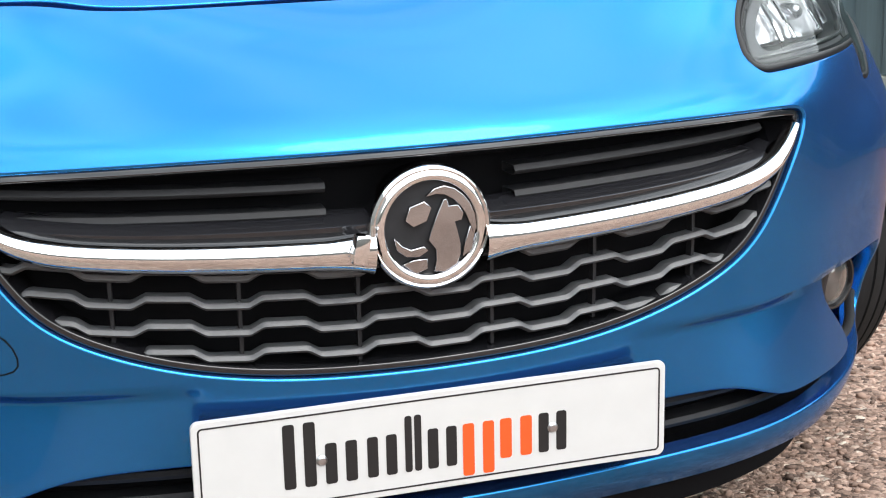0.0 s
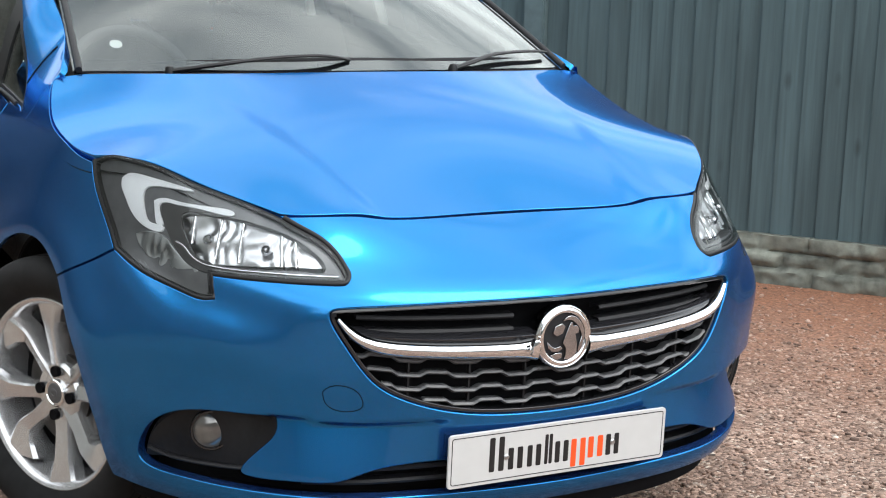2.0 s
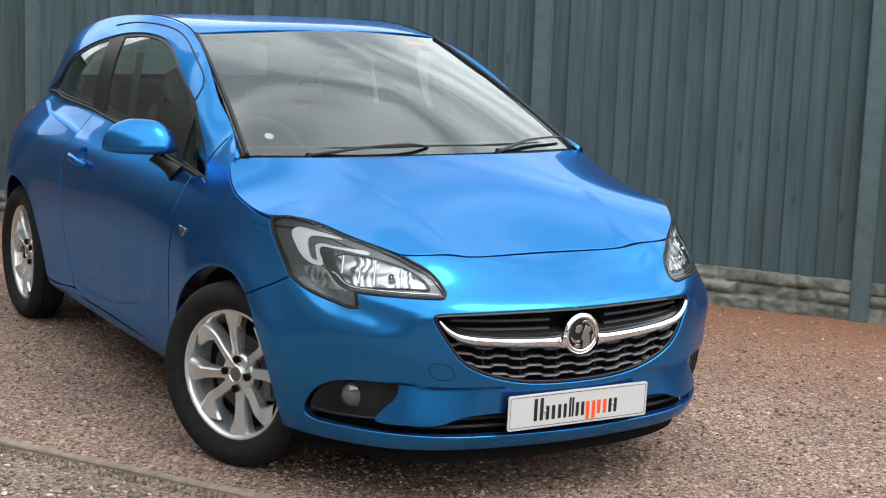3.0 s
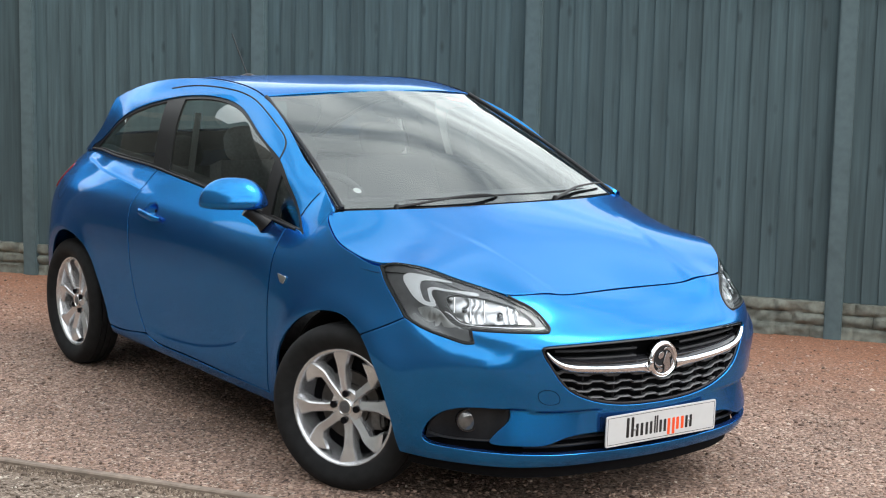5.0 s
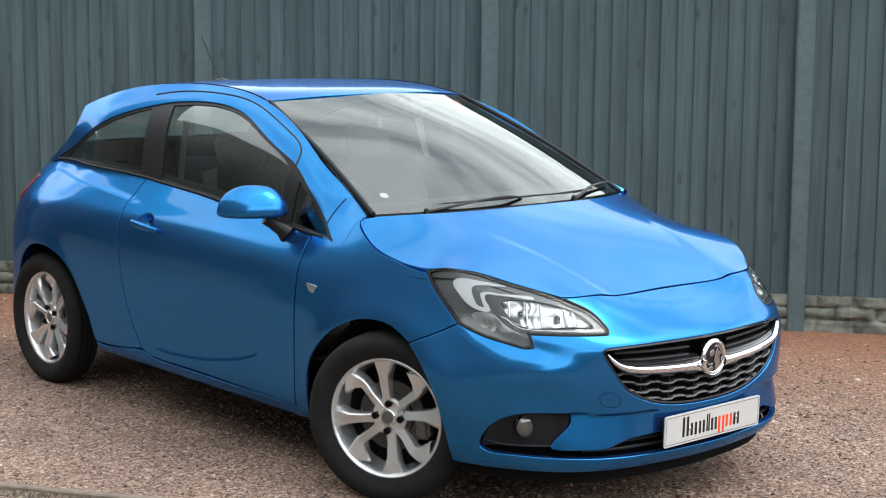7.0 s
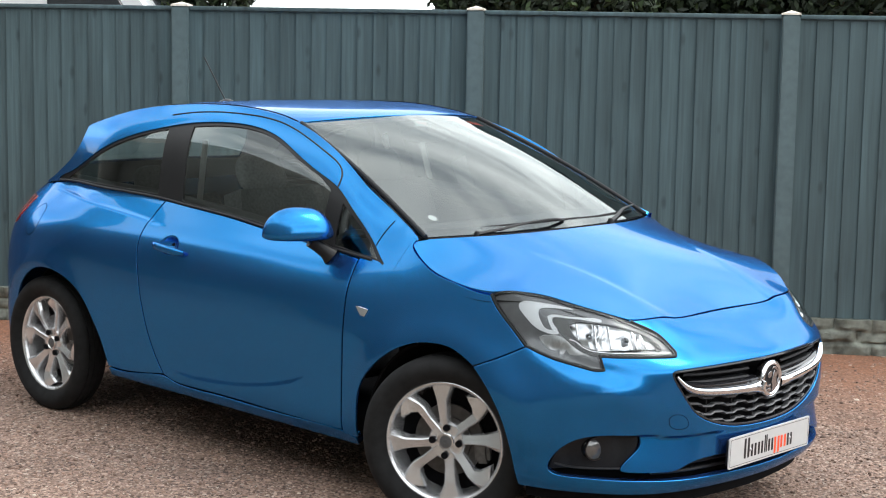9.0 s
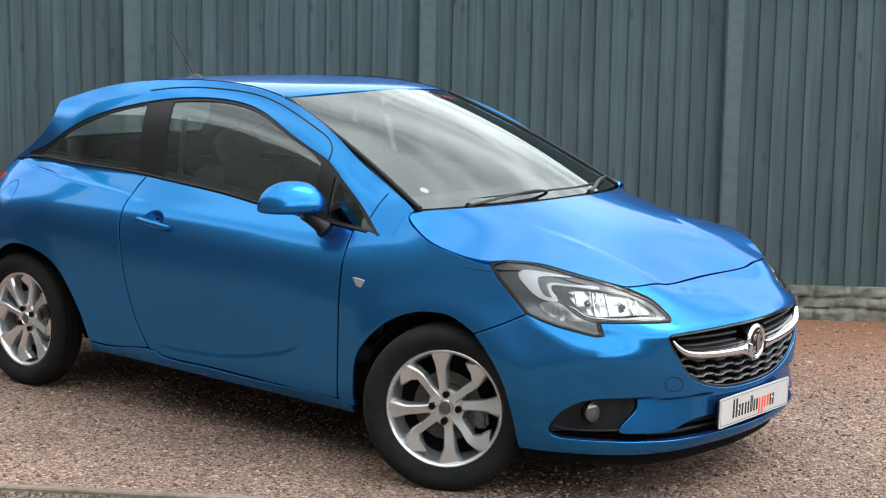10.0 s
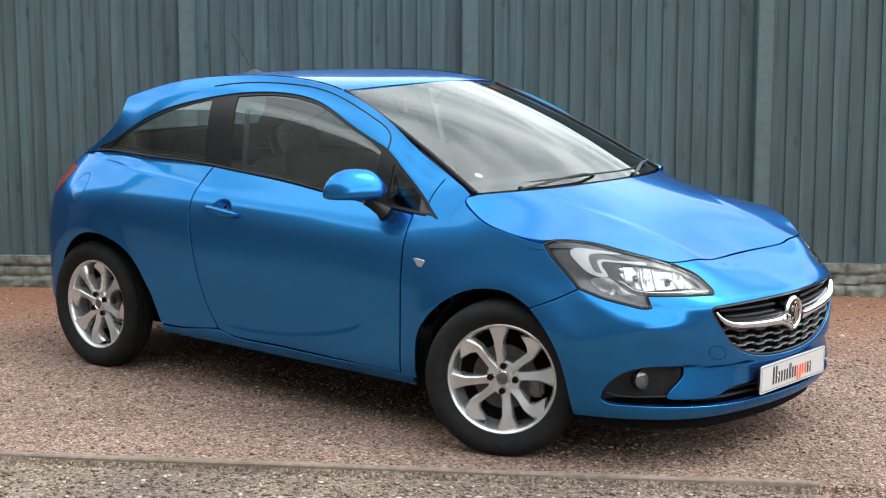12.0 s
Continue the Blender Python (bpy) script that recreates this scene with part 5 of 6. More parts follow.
def spoke_mesh(name, path, widths, heights, thick):
    """A spoke along (r, angle) points; x outwards. The front is faceted with a raised ridge."""
    n = 44
    t = np.linspace(0, 1, len(path))
    q = np.linspace(0, 1, n)
    py, pz = [p[0] * math.cos(radians(p[1])) for p in path], [p[0] * math.sin(radians(p[1])) for p in path]
    t = np.r_[0, np.cumsum(np.hypot(np.diff(py), np.diff(pz)))] / np.hypot(np.diff(py), np.diff(pz)).sum()
    w, h = np.interp(q, t, widths), np.interp(q, t, heights)
    y, z = np.interp(q, t, py), np.interp(q, t, pz)
    for k in range(3):
        y[1:-1], z[1:-1] = (y[:-2] + 2 * y[1:-1] + y[2:]) / 4, (z[:-2] + 2 * z[1:-1] + z[2:]) / 4
    ty, tz = np.gradient(y), np.gradient(z)
    l = np.hypot(ty, tz)
    ny, nz = -tz / l, ty / l
    rows = []
    for off, dx in ((-.5, -thick), (-.52, -.012), (-.42, -.001), (-.30, .003), (.44, -.007), (.52, -.016), (.5, -thick)):
        rows.append(np.stack([h + dx, y + ny * w * off, z + nz * w * off], 1))
    P = np.stack(rows, 1)
    m, k = P.shape[:2]
    f = [(i * k + j, i * k + j + 1, (i + 1) * k + j + 1, (i + 1) * k + j) for i in range(m - 1) for j in range(k - 1)]
    f += [(i * k, (i + 1) * k, (i + 1) * k + k - 1, i * k + k - 1) for i in range(m - 1)]
    me = mesh_of(name, P.reshape(-1, 3), f)
    me.set_sharp_from_angle(angle=radians(25))
    return me


tyre_prof = ([(.2115, .030), (.2155, .044)] + [(.225, .058), (.240, .072), (.258, .0785), (.275, .077), (.288, .068), (.2965, .058), (.3015, .048)]
             + [(.3030, .040), (.3032, .036), (.2965, .0345), (.2965, .0305), (.3038, .029), (.3042, .010), (.2970, .0085), (.2970, .0045), (.3044, .003), (.3044, -.018), (.2970, -.0195), (.2970, -.0235), (.3042, -.025), (.3034, -.042), (.3005, -.052), (.290, -.066), (.270, -.076), (.245, -.074), (.222, -.055), (.2115, -.04)])
tyre_prof = [(.2115 + (r - .2115) * 1.07, x) for r, x in tyre_prof]
WHEEL = {}
for side, word in SIDES:
    for yc, xc in ((0.012, .774), (2.511, .758)):
        m = pose(side * xc, yc, .3035, 0, 0, (24 if yc < 1 else 0) + (0 if side > 0 else 180))
        base = pose(0, 0, 0, 5 if yc < 1 else 38, 0, 0)
        if not WHEEL:
            hub = lathe("wheel", [(.2165, .030), (.2195, .044), (.2188, .050), (.2160, .0515), (.2105, .0490), (.2070, .0450), (.2030, .0390), (.2005, .0300), (.1975, .0), (.1890, -.040), (.1870, -.085), (.2165, -.085)], alloy, car, "silver alloy wheel with twisted spokes", 96, m @ base, sharp=40)
            WHEEL["hub"] = hub.data
            WHEEL["straight"] = spoke_mesh("spoke", [(.030, 92), (.09, 93), (.15, 92), (.210, 90)], [.042, .036, .044, .086], [.024, .029, .036, .041], .045)
            WHEEL["bent"] = spoke_mesh("spoke", [(.030, 133), (.10, 128), (.150, 126), (.178, 132), (.208, 139)], [.042, .033, .038, .062, .104], [.024, .029, .035, .039, .041], .045)
        else:
            hub = place("wheel", WHEEL["hub"], alloy, car, "silver alloy wheel with twisted spokes", m @ base)
        for q in range(4):
            place("spoke", WHEEL["straight"], alloy, hub, m=pose(0, 0, 0, 90 * q, 0, 0))
            place("spoke", WHEEL["bent"], alloy, hub, m=pose(0, 0, 0, 90 * q, 0, 0))
            if "bolt" not in WHEEL:
                bolt = lathe("bolt", [(.0125, .016), (.0125, .0255), (.0116, .0260), (.0085, .0245), (.0002, .0240)], dark, hub, "recessed wheel bolt", 20)
                WHEEL["bolt"] = bolt.data
                bolt.matrix_basis = pose(0, 0, 0, 90 * q + 82, 0, 0) @ pose(.011, .050, 0)
            else:
                place("bolt", WHEEL["bolt"], dark, hub, "recessed wheel bolt", pose(0, 0, 0, 90 * q + 82, 0, 0) @ pose(.011, .050, 0))
        specs = (("hub_face", [(.0700, .0), (.0690, .017), (.0620, .0250), (.035, .0265), (.031, .0265), (.0305, .02)], alloy, "silver hub face", 48),
                 ("hub_cap", [(.0310, .024), (.0310, .0335), (.0290, .0355), (.0265, .0350), (.0250, .0330), (.0002, .0335)], chrome, "round silver hub cap", 40),
                 ("cap_disc", [(.0235, .0330), (.0220, .0345), (.0110, .0352), (.0100, .0366), (.0060, .0372), (.0050, .0356), (.0002, .0356)], grey_plastic, "dark hub cap centre", 32),
                 ("tyre", tyre_prof, rubber, "black road tyre", 128),
                 ("brake_disc", [(.128, -.020), (.128, -.006), (.085, -.005), (.084, .004), (.03, .006)], steel, "brake disc", 64),
                 ("dust_shield", [(.190, -.045), (.10, -.042), (.01, -.042)], dark, "", 48))
        for nm, prof, mat, lb, sd in specs:
            if nm not in WHEEL:
                WHEEL[nm] = lathe(nm, prof, mat, hub, lb, sd).data
            else:
                place(nm, WHEEL[nm], mat, hub, lb)
        if "calliper" not in WHEEL:
            bm = bmesh.new()
            bmesh.ops.create_cube(bm, size=1)
            bmesh.ops.scale(bm, vec=(.05, .055, .105), verts=bm.verts)
            bmesh.ops.bevel(bm, geom=bm.edges[:], offset=.012, segments=2, affect="EDGES")
            WHEEL["calliper"] = part("calliper", bm, calliper_grey, hub, "grey brake calliper", pose(-.005, .125, -.03)).data
        else:
            place("calliper", WHEEL["calliper"], calliper_grey, hub, "grey brake calliper", base.inverted() @ pose(-.005, .125, -.03))

# ---- inside the car ----
xs, prof = np.linspace(-.66, .66, 24), [(.30, .93), (.32, .985), (.40, .999), (.52, .995), (.62, .985), (.68, .955), (.70, .88), (.66, .75), (.62, .55)]
grid_mesh("dashboard", np.array([[(x, y + .05 * abs(x / .66) ** 2, z) for y, z in prof] for x in xs]), dash_plastic, car, "dark grey dashboard", thick=.02)
a = np.linspace(0, 2 * np.pi, 41)
wheel_m = pose(-.36, .80, .895, 62, 0, 0)
sw = tube("steering_wheel", np.stack([.182 * np.cos(a), .182 * np.sin(a), 0 * a], 1), .0155, dash_plastic, car, "dark steering wheel", 10, m=wheel_m)
lathe("boss", [(.065, -.03), (.07, .0), (.06, .018), (.0005, .025)], dash_plastic, sw, "", 24, pose(0, 0, 0, 0, -90, 0))
for an in (0, 180, 270):
    tube("spoke_arm", [(0, 0, -.01), (.17 * math.cos(radians(an)), .17 * math.sin(radians(an)), 0)], .014, dash_plastic, sw, "", 8)
lathe("rear_view_mirror", [(.0005, .012), (.6, .010), (.9, .006), (1.0, 0), (.97, -.02), (.8, -.035), (.0005, -.045)], pillar_black, car, "dark rear view mirror", 36, pose(.05, .95, 1.318, 0, 0, 70) @ Matrix.Diagonal((.9, .115, .036, 1)))
tube("mirror_stem", [(.05, .93, 1.33), (.03, .90, 1.372)], .012, dash_plastic, car)


def seat_back(name, x, y, w, h, lean, mat=None, label="dark cloth seat"):
    bm = bmesh.new()
    bmesh.ops.create_cube(bm, size=1)
    bmesh.ops.subdivide_edges(bm, edges=bm.edges[:], cuts=6, use_grid_fill=True)
    for vtx in bm.verts:
        p = vtx.co * 2
        k = 1 - .10 * (max(abs(p.x), abs(p.z)) ** 6)
        vtx.co = (p.x * w / 2 * (1 - .14 * max(0, p.z) ** 2), p.y * .065 * k - .03 * abs(p.x) ** 3, p.z * h / 2)
    s = part(name, bm, trim_cloth, car, label, pose(x, y, .45 + h / 2, -lean, 0, 0))
    bm = bmesh.new()
    bmesh.ops.create_uvsphere(bm, u_segments=20, v_segments=12, radius=1)
    for vtx in bm.verts:
        p = vtx.co
        vtx.co = (.125 * math.copysign(abs(p.x) ** .6, p.x), .045 * p.y, .085 * math.copysign(abs(p.z) ** .7, p.z))
    part("headrest", bm, trim_cloth, s, "dark headrest", pose(0, .0, h / 2 + .085))
    return s


for x in (-.36, .36):
    seat_back("front_seat", x, 1.42, .46, .62, 18)
    box("seat_cushion", (.48, .50, .16), (x, 1.12, .42), trim_cloth, car, "dark seat cushion", .05, (6, 0, 0), 3)
for x in (-.33, .33):
    seat_back("rear_seat", x, 2.20, .60, .52, 20, label="dark rear seat back")
box("rear_bench", (1.25, .46, .18), (0, 1.95, .46), trim_cloth, car, "dark rear bench", .05, (4, 0, 0), 3)
belt_c = np.stack([-np.linspace(.635, .540, 12), 1.66 + np.linspace(0, .03, 12), np.linspace(.7, 1.27, 12)], 1)
tube("seat_belt", belt_c, .016, belt_pale, car, "pale pillar trim with the belt", 8, flat=.2, up=(0, 1, 0))
tube("seat_belt", belt_c * [-1, 1, 1], .016, belt_pale, car, "pale pillar trim with the belt", 8, flat=.2, up=(0, 1, 0))

for side, word in SIDES:
    cy, cq = np.meshgrid(np.linspace(.62, 2.66, 36), np.linspace(0, 1, 10), indexing="ij")
    foot = .34 + .40 * ease((cy - 1.75) / .30)
    cz = foot + (np.minimum(belt_z(cy.ravel()), .985).reshape(cy.shape) - .012 - foot) * cq
    card = np.abs(skin(along(cy.ravel()), cz.ravel()))
    card[:, 0] = side * (card[:, 0] - .050 - .012 * np.sin(np.pi * cq.ravel()))
    card[:, 1] = cy.ravel()
    grid_mesh("door_card", card.reshape(36, 10, 3), dash_plastic, car, "dark plastic door card inside the car", thick=.006)

# ================= the place =================
KN, KT = Vector((.8455, .534, 0)), Vector((.534, -.8455, 0))     # across the kerb (to the car's side) and along it
K0 = Vector((-.382, -1.142, 0))                                  # the kerb's end
FN, FT = np.array([.8118, .5839]), np.array([.5839, -.8118])         # across the fence and along it
FENCE_AT = 3.013


def fence_m(b, z=0., off=0.):
    """A pose on the fence: x runs along it, y points behind it."""
    p = FN * (FENCE_AT + off) + FT * b
    return pose(p[0], p[1], z, 0, 0, math.degrees(math.atan2(FT[1], FT[0])))


def stone_ground(name, tones, dirt, bump_scale):
    """Loose small stones: cells of several tones, with relief."""
    m = bpy.data.materials.new(name)
    m.use_nodes = True
    n, l = m.node_tree.nodes, m.node_tree.links
    b = n["Principled BSDF"]
    b.inputs["Roughness"].default_value = .85
    co = n.new("ShaderNodeTexCoord")
    warp = n.new("ShaderNodeTexNoise")
    warp.inputs["Scale"].default_value, warp.inputs["Detail"].default_value = 60, 3
    add = n.new("ShaderNodeMix")
    add.data_type, add.blend_type = "RGBA", "LINEAR_LIGHT"
    add.inputs["Factor"].default_value = .012
    l.new(co.outputs["Object"], add.inputs["A"])
    l.new(co.outputs["Object"], warp.inputs["Vector"])
    l.new(warp.outputs["Color"], add.inputs["B"])
    vo = n.new("ShaderNodeTexVoronoi")
    vo.inputs["Scale"].default_value = bump_scale
    l.new(add.outputs["Result"], vo.inputs["Vector"])
    ramp = n.new("ShaderNodeValToRGB")
    while len(ramp.color_ramp.elements) < len(tones):
        ramp.color_ramp.elements.new(.5)
    for i, (p, c) in enumerate(tones):
        ramp.color_ramp.elements[i].position, ramp.color_ramp.elements[i].color = p, (*c, 1)
    sep = n.new("ShaderNodeSeparateColor")
    l.new(vo.outputs["Color"], sep.inputs["Color"])
    l.new(sep.outputs["Red"], ramp.inputs["Fac"])
    big = n.new("ShaderNodeTexNoise")
    big.inputs["Scale"].default_value, big.inputs["Detail"].default_value = 1.3, 5
    l.new(co.outputs["Object"], big.inputs["Vector"])
    mr = n.new("ShaderNodeMapRange")
    mr.inputs["From Min"].default_value, mr.inputs["From Max"].default_value, mr.inputs["To Min"].default_value, mr.inputs["To Max"].default_value = .3, .7, .76, 1.20
    l.new(big.outputs["Fac"], mr.inputs["Value"])
    mul = n.new("ShaderNodeMix")
    mul.data_type, mul.blend_type = "RGBA", "MULTIPLY"
    mul.inputs["Factor"].default_value = 1
    l.new(ramp.outputs["Color"], mul.inputs["A"])
    l.new(mr.outputs["Result"], mul.inputs["B"])
    last = mul.outputs["Result"]
    if dirt:
        # russet litter gathers along the foot of the fence
        dot = n.new("ShaderNodeVectorMath")
        dot.operation = "DOT_PRODUCT"
        dot.inputs[1].default_value = (FN[0], FN[1], 0)
        l.new(co.outputs["Object"], dot.inputs[0])
        no = n.new("ShaderNodeTexNoise")
        no.inputs["Scale"].default_value, no.inputs["Detail"].default_value = 5, 6
        l.new(co.outputs["Object"], no.inputs["Vector"])
        ma = n.new("ShaderNodeMath")
        ma.operation = "MULTIPLY_ADD"
        ma.inputs[1].default_value = 1.4
        l.new(no.outputs["Fac"], ma.inputs[0])
        l.new(dot.outputs["Value"], ma.inputs[2])
        m2 = n.new("ShaderNodeMapRange")
        m2.inputs["From Min"].default_value, m2.inputs["From Max"].default_value = 1.5, 3.5
        m2.inputs["To Max"].default_value = .85
        l.new(ma.outputs["Value"], m2.inputs["Value"])
        mx = n.new("ShaderNodeMix")
        mx.data_type = "RGBA"
        mx.inputs["B"].default_value = (*dirt, 1)
        l.new(m2.outputs["Result"], mx.inputs["Factor"])
        l.new(last, mx.inputs["A"])
        fine = n.new("ShaderNodeMix")
        fine.data_type, fine.blend_type = "RGBA", "MULTIPLY"
        fine.inputs["Factor"].default_value = .5
        l.new(mx.outputs["Result"], fine.inputs["A"])
        l.new(sep.outputs["Green"], fine.inputs["B"])
        last = fine.outputs["Result"]
    l.new(last, b.inputs["Base Color"])
    bp = n.new("ShaderNodeBump")
    bp.inputs["Strength"].default_value, bp.inputs["Distance"].default_value = .9, .006
    bp.invert = True
    l.new(vo.outputs["Distance"], bp.inputs["Height"])
    l.new(bp.outputs["Normal"], b.inputs["Normal"])
    return m


gravel = stone_ground("red_brown_gravel", [(0, (0.070, 0.042, 0.030)), (.30, (0.262, 0.166, 0.124)), (.7, (0.409, 0.273, 0.209)), (.94, (0.517, 0.369, 0.292)), (1, (0.682, 0.581, 0.481))], (0.35, 0.146, 0.076), 100)
chips = stone_ground("brown_dirt_and_chips", [(0, (.085, .062, .046)), (.4, (.185, .138, .104)), (.8, (.275, .212, .164)), (1, (.42, .345, .28))], None, 105)

# one sheet of ground, a little lower on the near side of the kerb
aa = np.array([-60, -25, -10, -5, -3, -2, -1.2, -.6, -.2, -.035, -.02, .0, .05, .5, 1.5, 3, 6, 10, 25, 60])
bb = np.array([-60, -25, -12, -8, -5, -3, -2, -1, -.5, -.1, 0, .12, .3, .8, 1.5, 3, 6, 12, 25, 60])


def ground_z(a, b):
    return -.028 * float(ease((-.018 - a) / .015)) * float(1 - ease(b / .28))


gv, gf, gm = [], [], []
for i, a in enumerate(aa):
    for j, b in enumerate(bb):
        p = K0 + KN * a + KT * b
        gv.append((p.x, p.y, ground_z(a, b)))
for i in range(len(aa) - 1):
    for j in range(len(bb) - 1):
        k = i * len(bb) + j
        gf.append((k, k + 1, k + len(bb) + 1, k + len(bb))[::-1])
        gm.append(1 if aa[i + 1] <= 0 and bb[j + 1] <= 0 else 0)
gme = mesh_of("ground", gv, gf, False)
gme.materials.append(gravel)
gme.materials.append(chips)
gme.polygons.foreach_set("material_index", gm)
ground = tagged(new("ground", gme), "loose reddish brown gravel with bare dirt past the kerb", "ground", kind="structure")
if gme.polygons[0].normal.z < 0:
    gme.flip_normals()

# kerb: a thin, worn concrete edging
kerb_stone = material("kerb_concrete", (.225, .178, .142), rough=.85, vary=.22, scale=30, bump=.5, bump_scale=160, stain=.25)
bm = bmesh.new()
n = 90
rings = []
for i in range(n + 1):
    b = -9.0 * (1 - i / n)
    row = []
    for a, z in ((-.020, -.06), (-.021, .004), (-.016, .010), (.008, .011), (.014, .006), (.015, -.06)):
        w = .0035 * noise.noise(Vector((b * 3, a * 30, 0)))
        p = K0 + KN * (a + w) + KT * b
        row.append(bm.verts.new((p.x, p.y, z + .004 * noise.noise(Vector((b * 2.3, 4, a * 9))))))
    rings.append(row)
for r, s in zip(rings, rings[1:]):
    for j in range(5):
        bm.faces.new((r[j], r[j + 1], s[j + 1], s[j]))
bm.faces.new(rings[-1])
bm.faces.new(rings[0][::-1])
bmesh.ops.recalc_face_normals(bm, faces=bm.faces[:])
kerb = part("kerb", bm, kerb_stone, None, "")
tagged(kerb, "thin weathered concrete edging between two kinds of gravel", "kerb", kind="structure")

# loose stones
ICO = bmesh.new()
bmesh.ops.create_icosphere(ICO, subdivisions=1, radius=1)
ico_v, ico_f = np.array([v.co[:] for v in ICO.verts]), np.array([[v.index for v in f.verts] for f in ICO.faces])
ICO.free()


def stones(name, count, span_a, span_b, size, mat, label, seed, low=0.):
    rng = np.random.default_rng(seed)
    a, b = rng.uniform(*span_a, count), rng.uniform(*span_b, count)
    s = size * np.minimum(rng.lognormal(0, .38, count), 1.9)
    x, y = K0.x + KN.x * a + KT.x * b, K0.y + KN.y * a + KT.y * b
    # none under the fence or beyond it
    gone = FENCE_AT - (x * FN[0] + y * FN[1])
    ok = (gone > .05) & (rng.uniform(0, 1, count) < .15 + .85 * ease((gone - .2) / 1.2))
    a, b, s, x, y = a[ok], b[ok], s[ok], x[ok], y[ok]
    c = len(s)
    v = ico_v[None] * (1 + rng.uniform(-.28, .28, (c, len(ico_v), 1)))
    v = v * np.stack([s * rng.uniform(.8, 1.5, c), s * rng.uniform(.7, 1.1, c), s * rng.uniform(.4, .75, c)], 1)[:, None]
    t = rng.uniform(0, 2 * np.pi, c)
    ct, st = np.cos(t)[:, None], np.sin(t)[:, None]
    v = np.stack([v[..., 0] * ct - v[..., 1] * st + x[:, None], v[..., 0] * st + v[..., 1] * ct + y[:, None], v[..., 2] + (low + s * .25)[:, None]], -1)
    f = (ico_f[None] + (np.arange(c) * len(ico_v))[:, None, None]).reshape(-1, 3)
    me = bpy.data.meshes.new(name)
    me.vertices.add(c * len(ico_v))
    me.vertices.foreach_set("co", v.reshape(-1))
    me.loops.add(f.size)
    me.loops.foreach_set("vertex_index", f.ravel().astype(np.int32))
    me.polygons.add(len(f))
    me.polygons.foreach_set("loop_start", np.arange(0, f.size, 3, dtype=np.int32))
    me.update()
    me.validate()
    ob = new(name, me)
    me.materials.append(mat)
    return tagged(ob, label, "stones", kind="stuff")


def stone_mat(name, tones):
    m = bpy.data.materials.new(name)
    m.use_nodes = True
    n, l = m.node_tree.nodes, m.node_tree.links
    b = n["Principled BSDF"]
    b.inputs["Roughness"].default_value = .8
    ge, ramp = n.new("ShaderNodeNewGeometry"), n.new("ShaderNodeValToRGB")
    while len(ramp.color_ramp.elements) < len(tones):
        ramp.color_ramp.elements.new(.5)
    for i, (p, c) in enumerate(tones):
        ramp.color_ramp.elements[i].position, ramp.color_ramp.elements[i].color = p, (*c, 1)
    l.new(ge.outputs["Random Per Island"], ramp.inputs["Fac"])
    l.new(ramp.outputs["Color"], b.inputs["Base Color"])
    return m


red_stone = stone_mat("red_brown_stone", [(0, (0.085, 0.053, 0.039)), (.35, (0.275, 0.178, 0.134)), (.75, (0.402, 0.270, 0.207)), (.985, (0.495, 0.354, 0.279)), (1, (0.70, 0.60, 0.50))])
grey_stone = stone_mat("grey_brown_stone", [(0, (.100, .074, .056)), (.45, (.205, .158, .122)), (.85, (.315, .252, .20)), (.93, (.50, .43, .36)), (1, (.62, .56, .49))])
stones("gravel_stones", 42000, (.03, 4.2), (-6.5, 3.2), .0052, red_stone, "scattered reddish brown gravel stones", 3)
stones("gravel_stones_near", 5000, (-1.4, .03), (.05, 2.4), .0062, red_stone, "scattered reddish brown gravel stones", 5)
stones("stone_chippings", 6000, (-1.3, -.035), (-3.6, -.01), .0062, grey_stone, "loose brown and cream stone chippings", 7, low=-.027)

# ---- fence ----


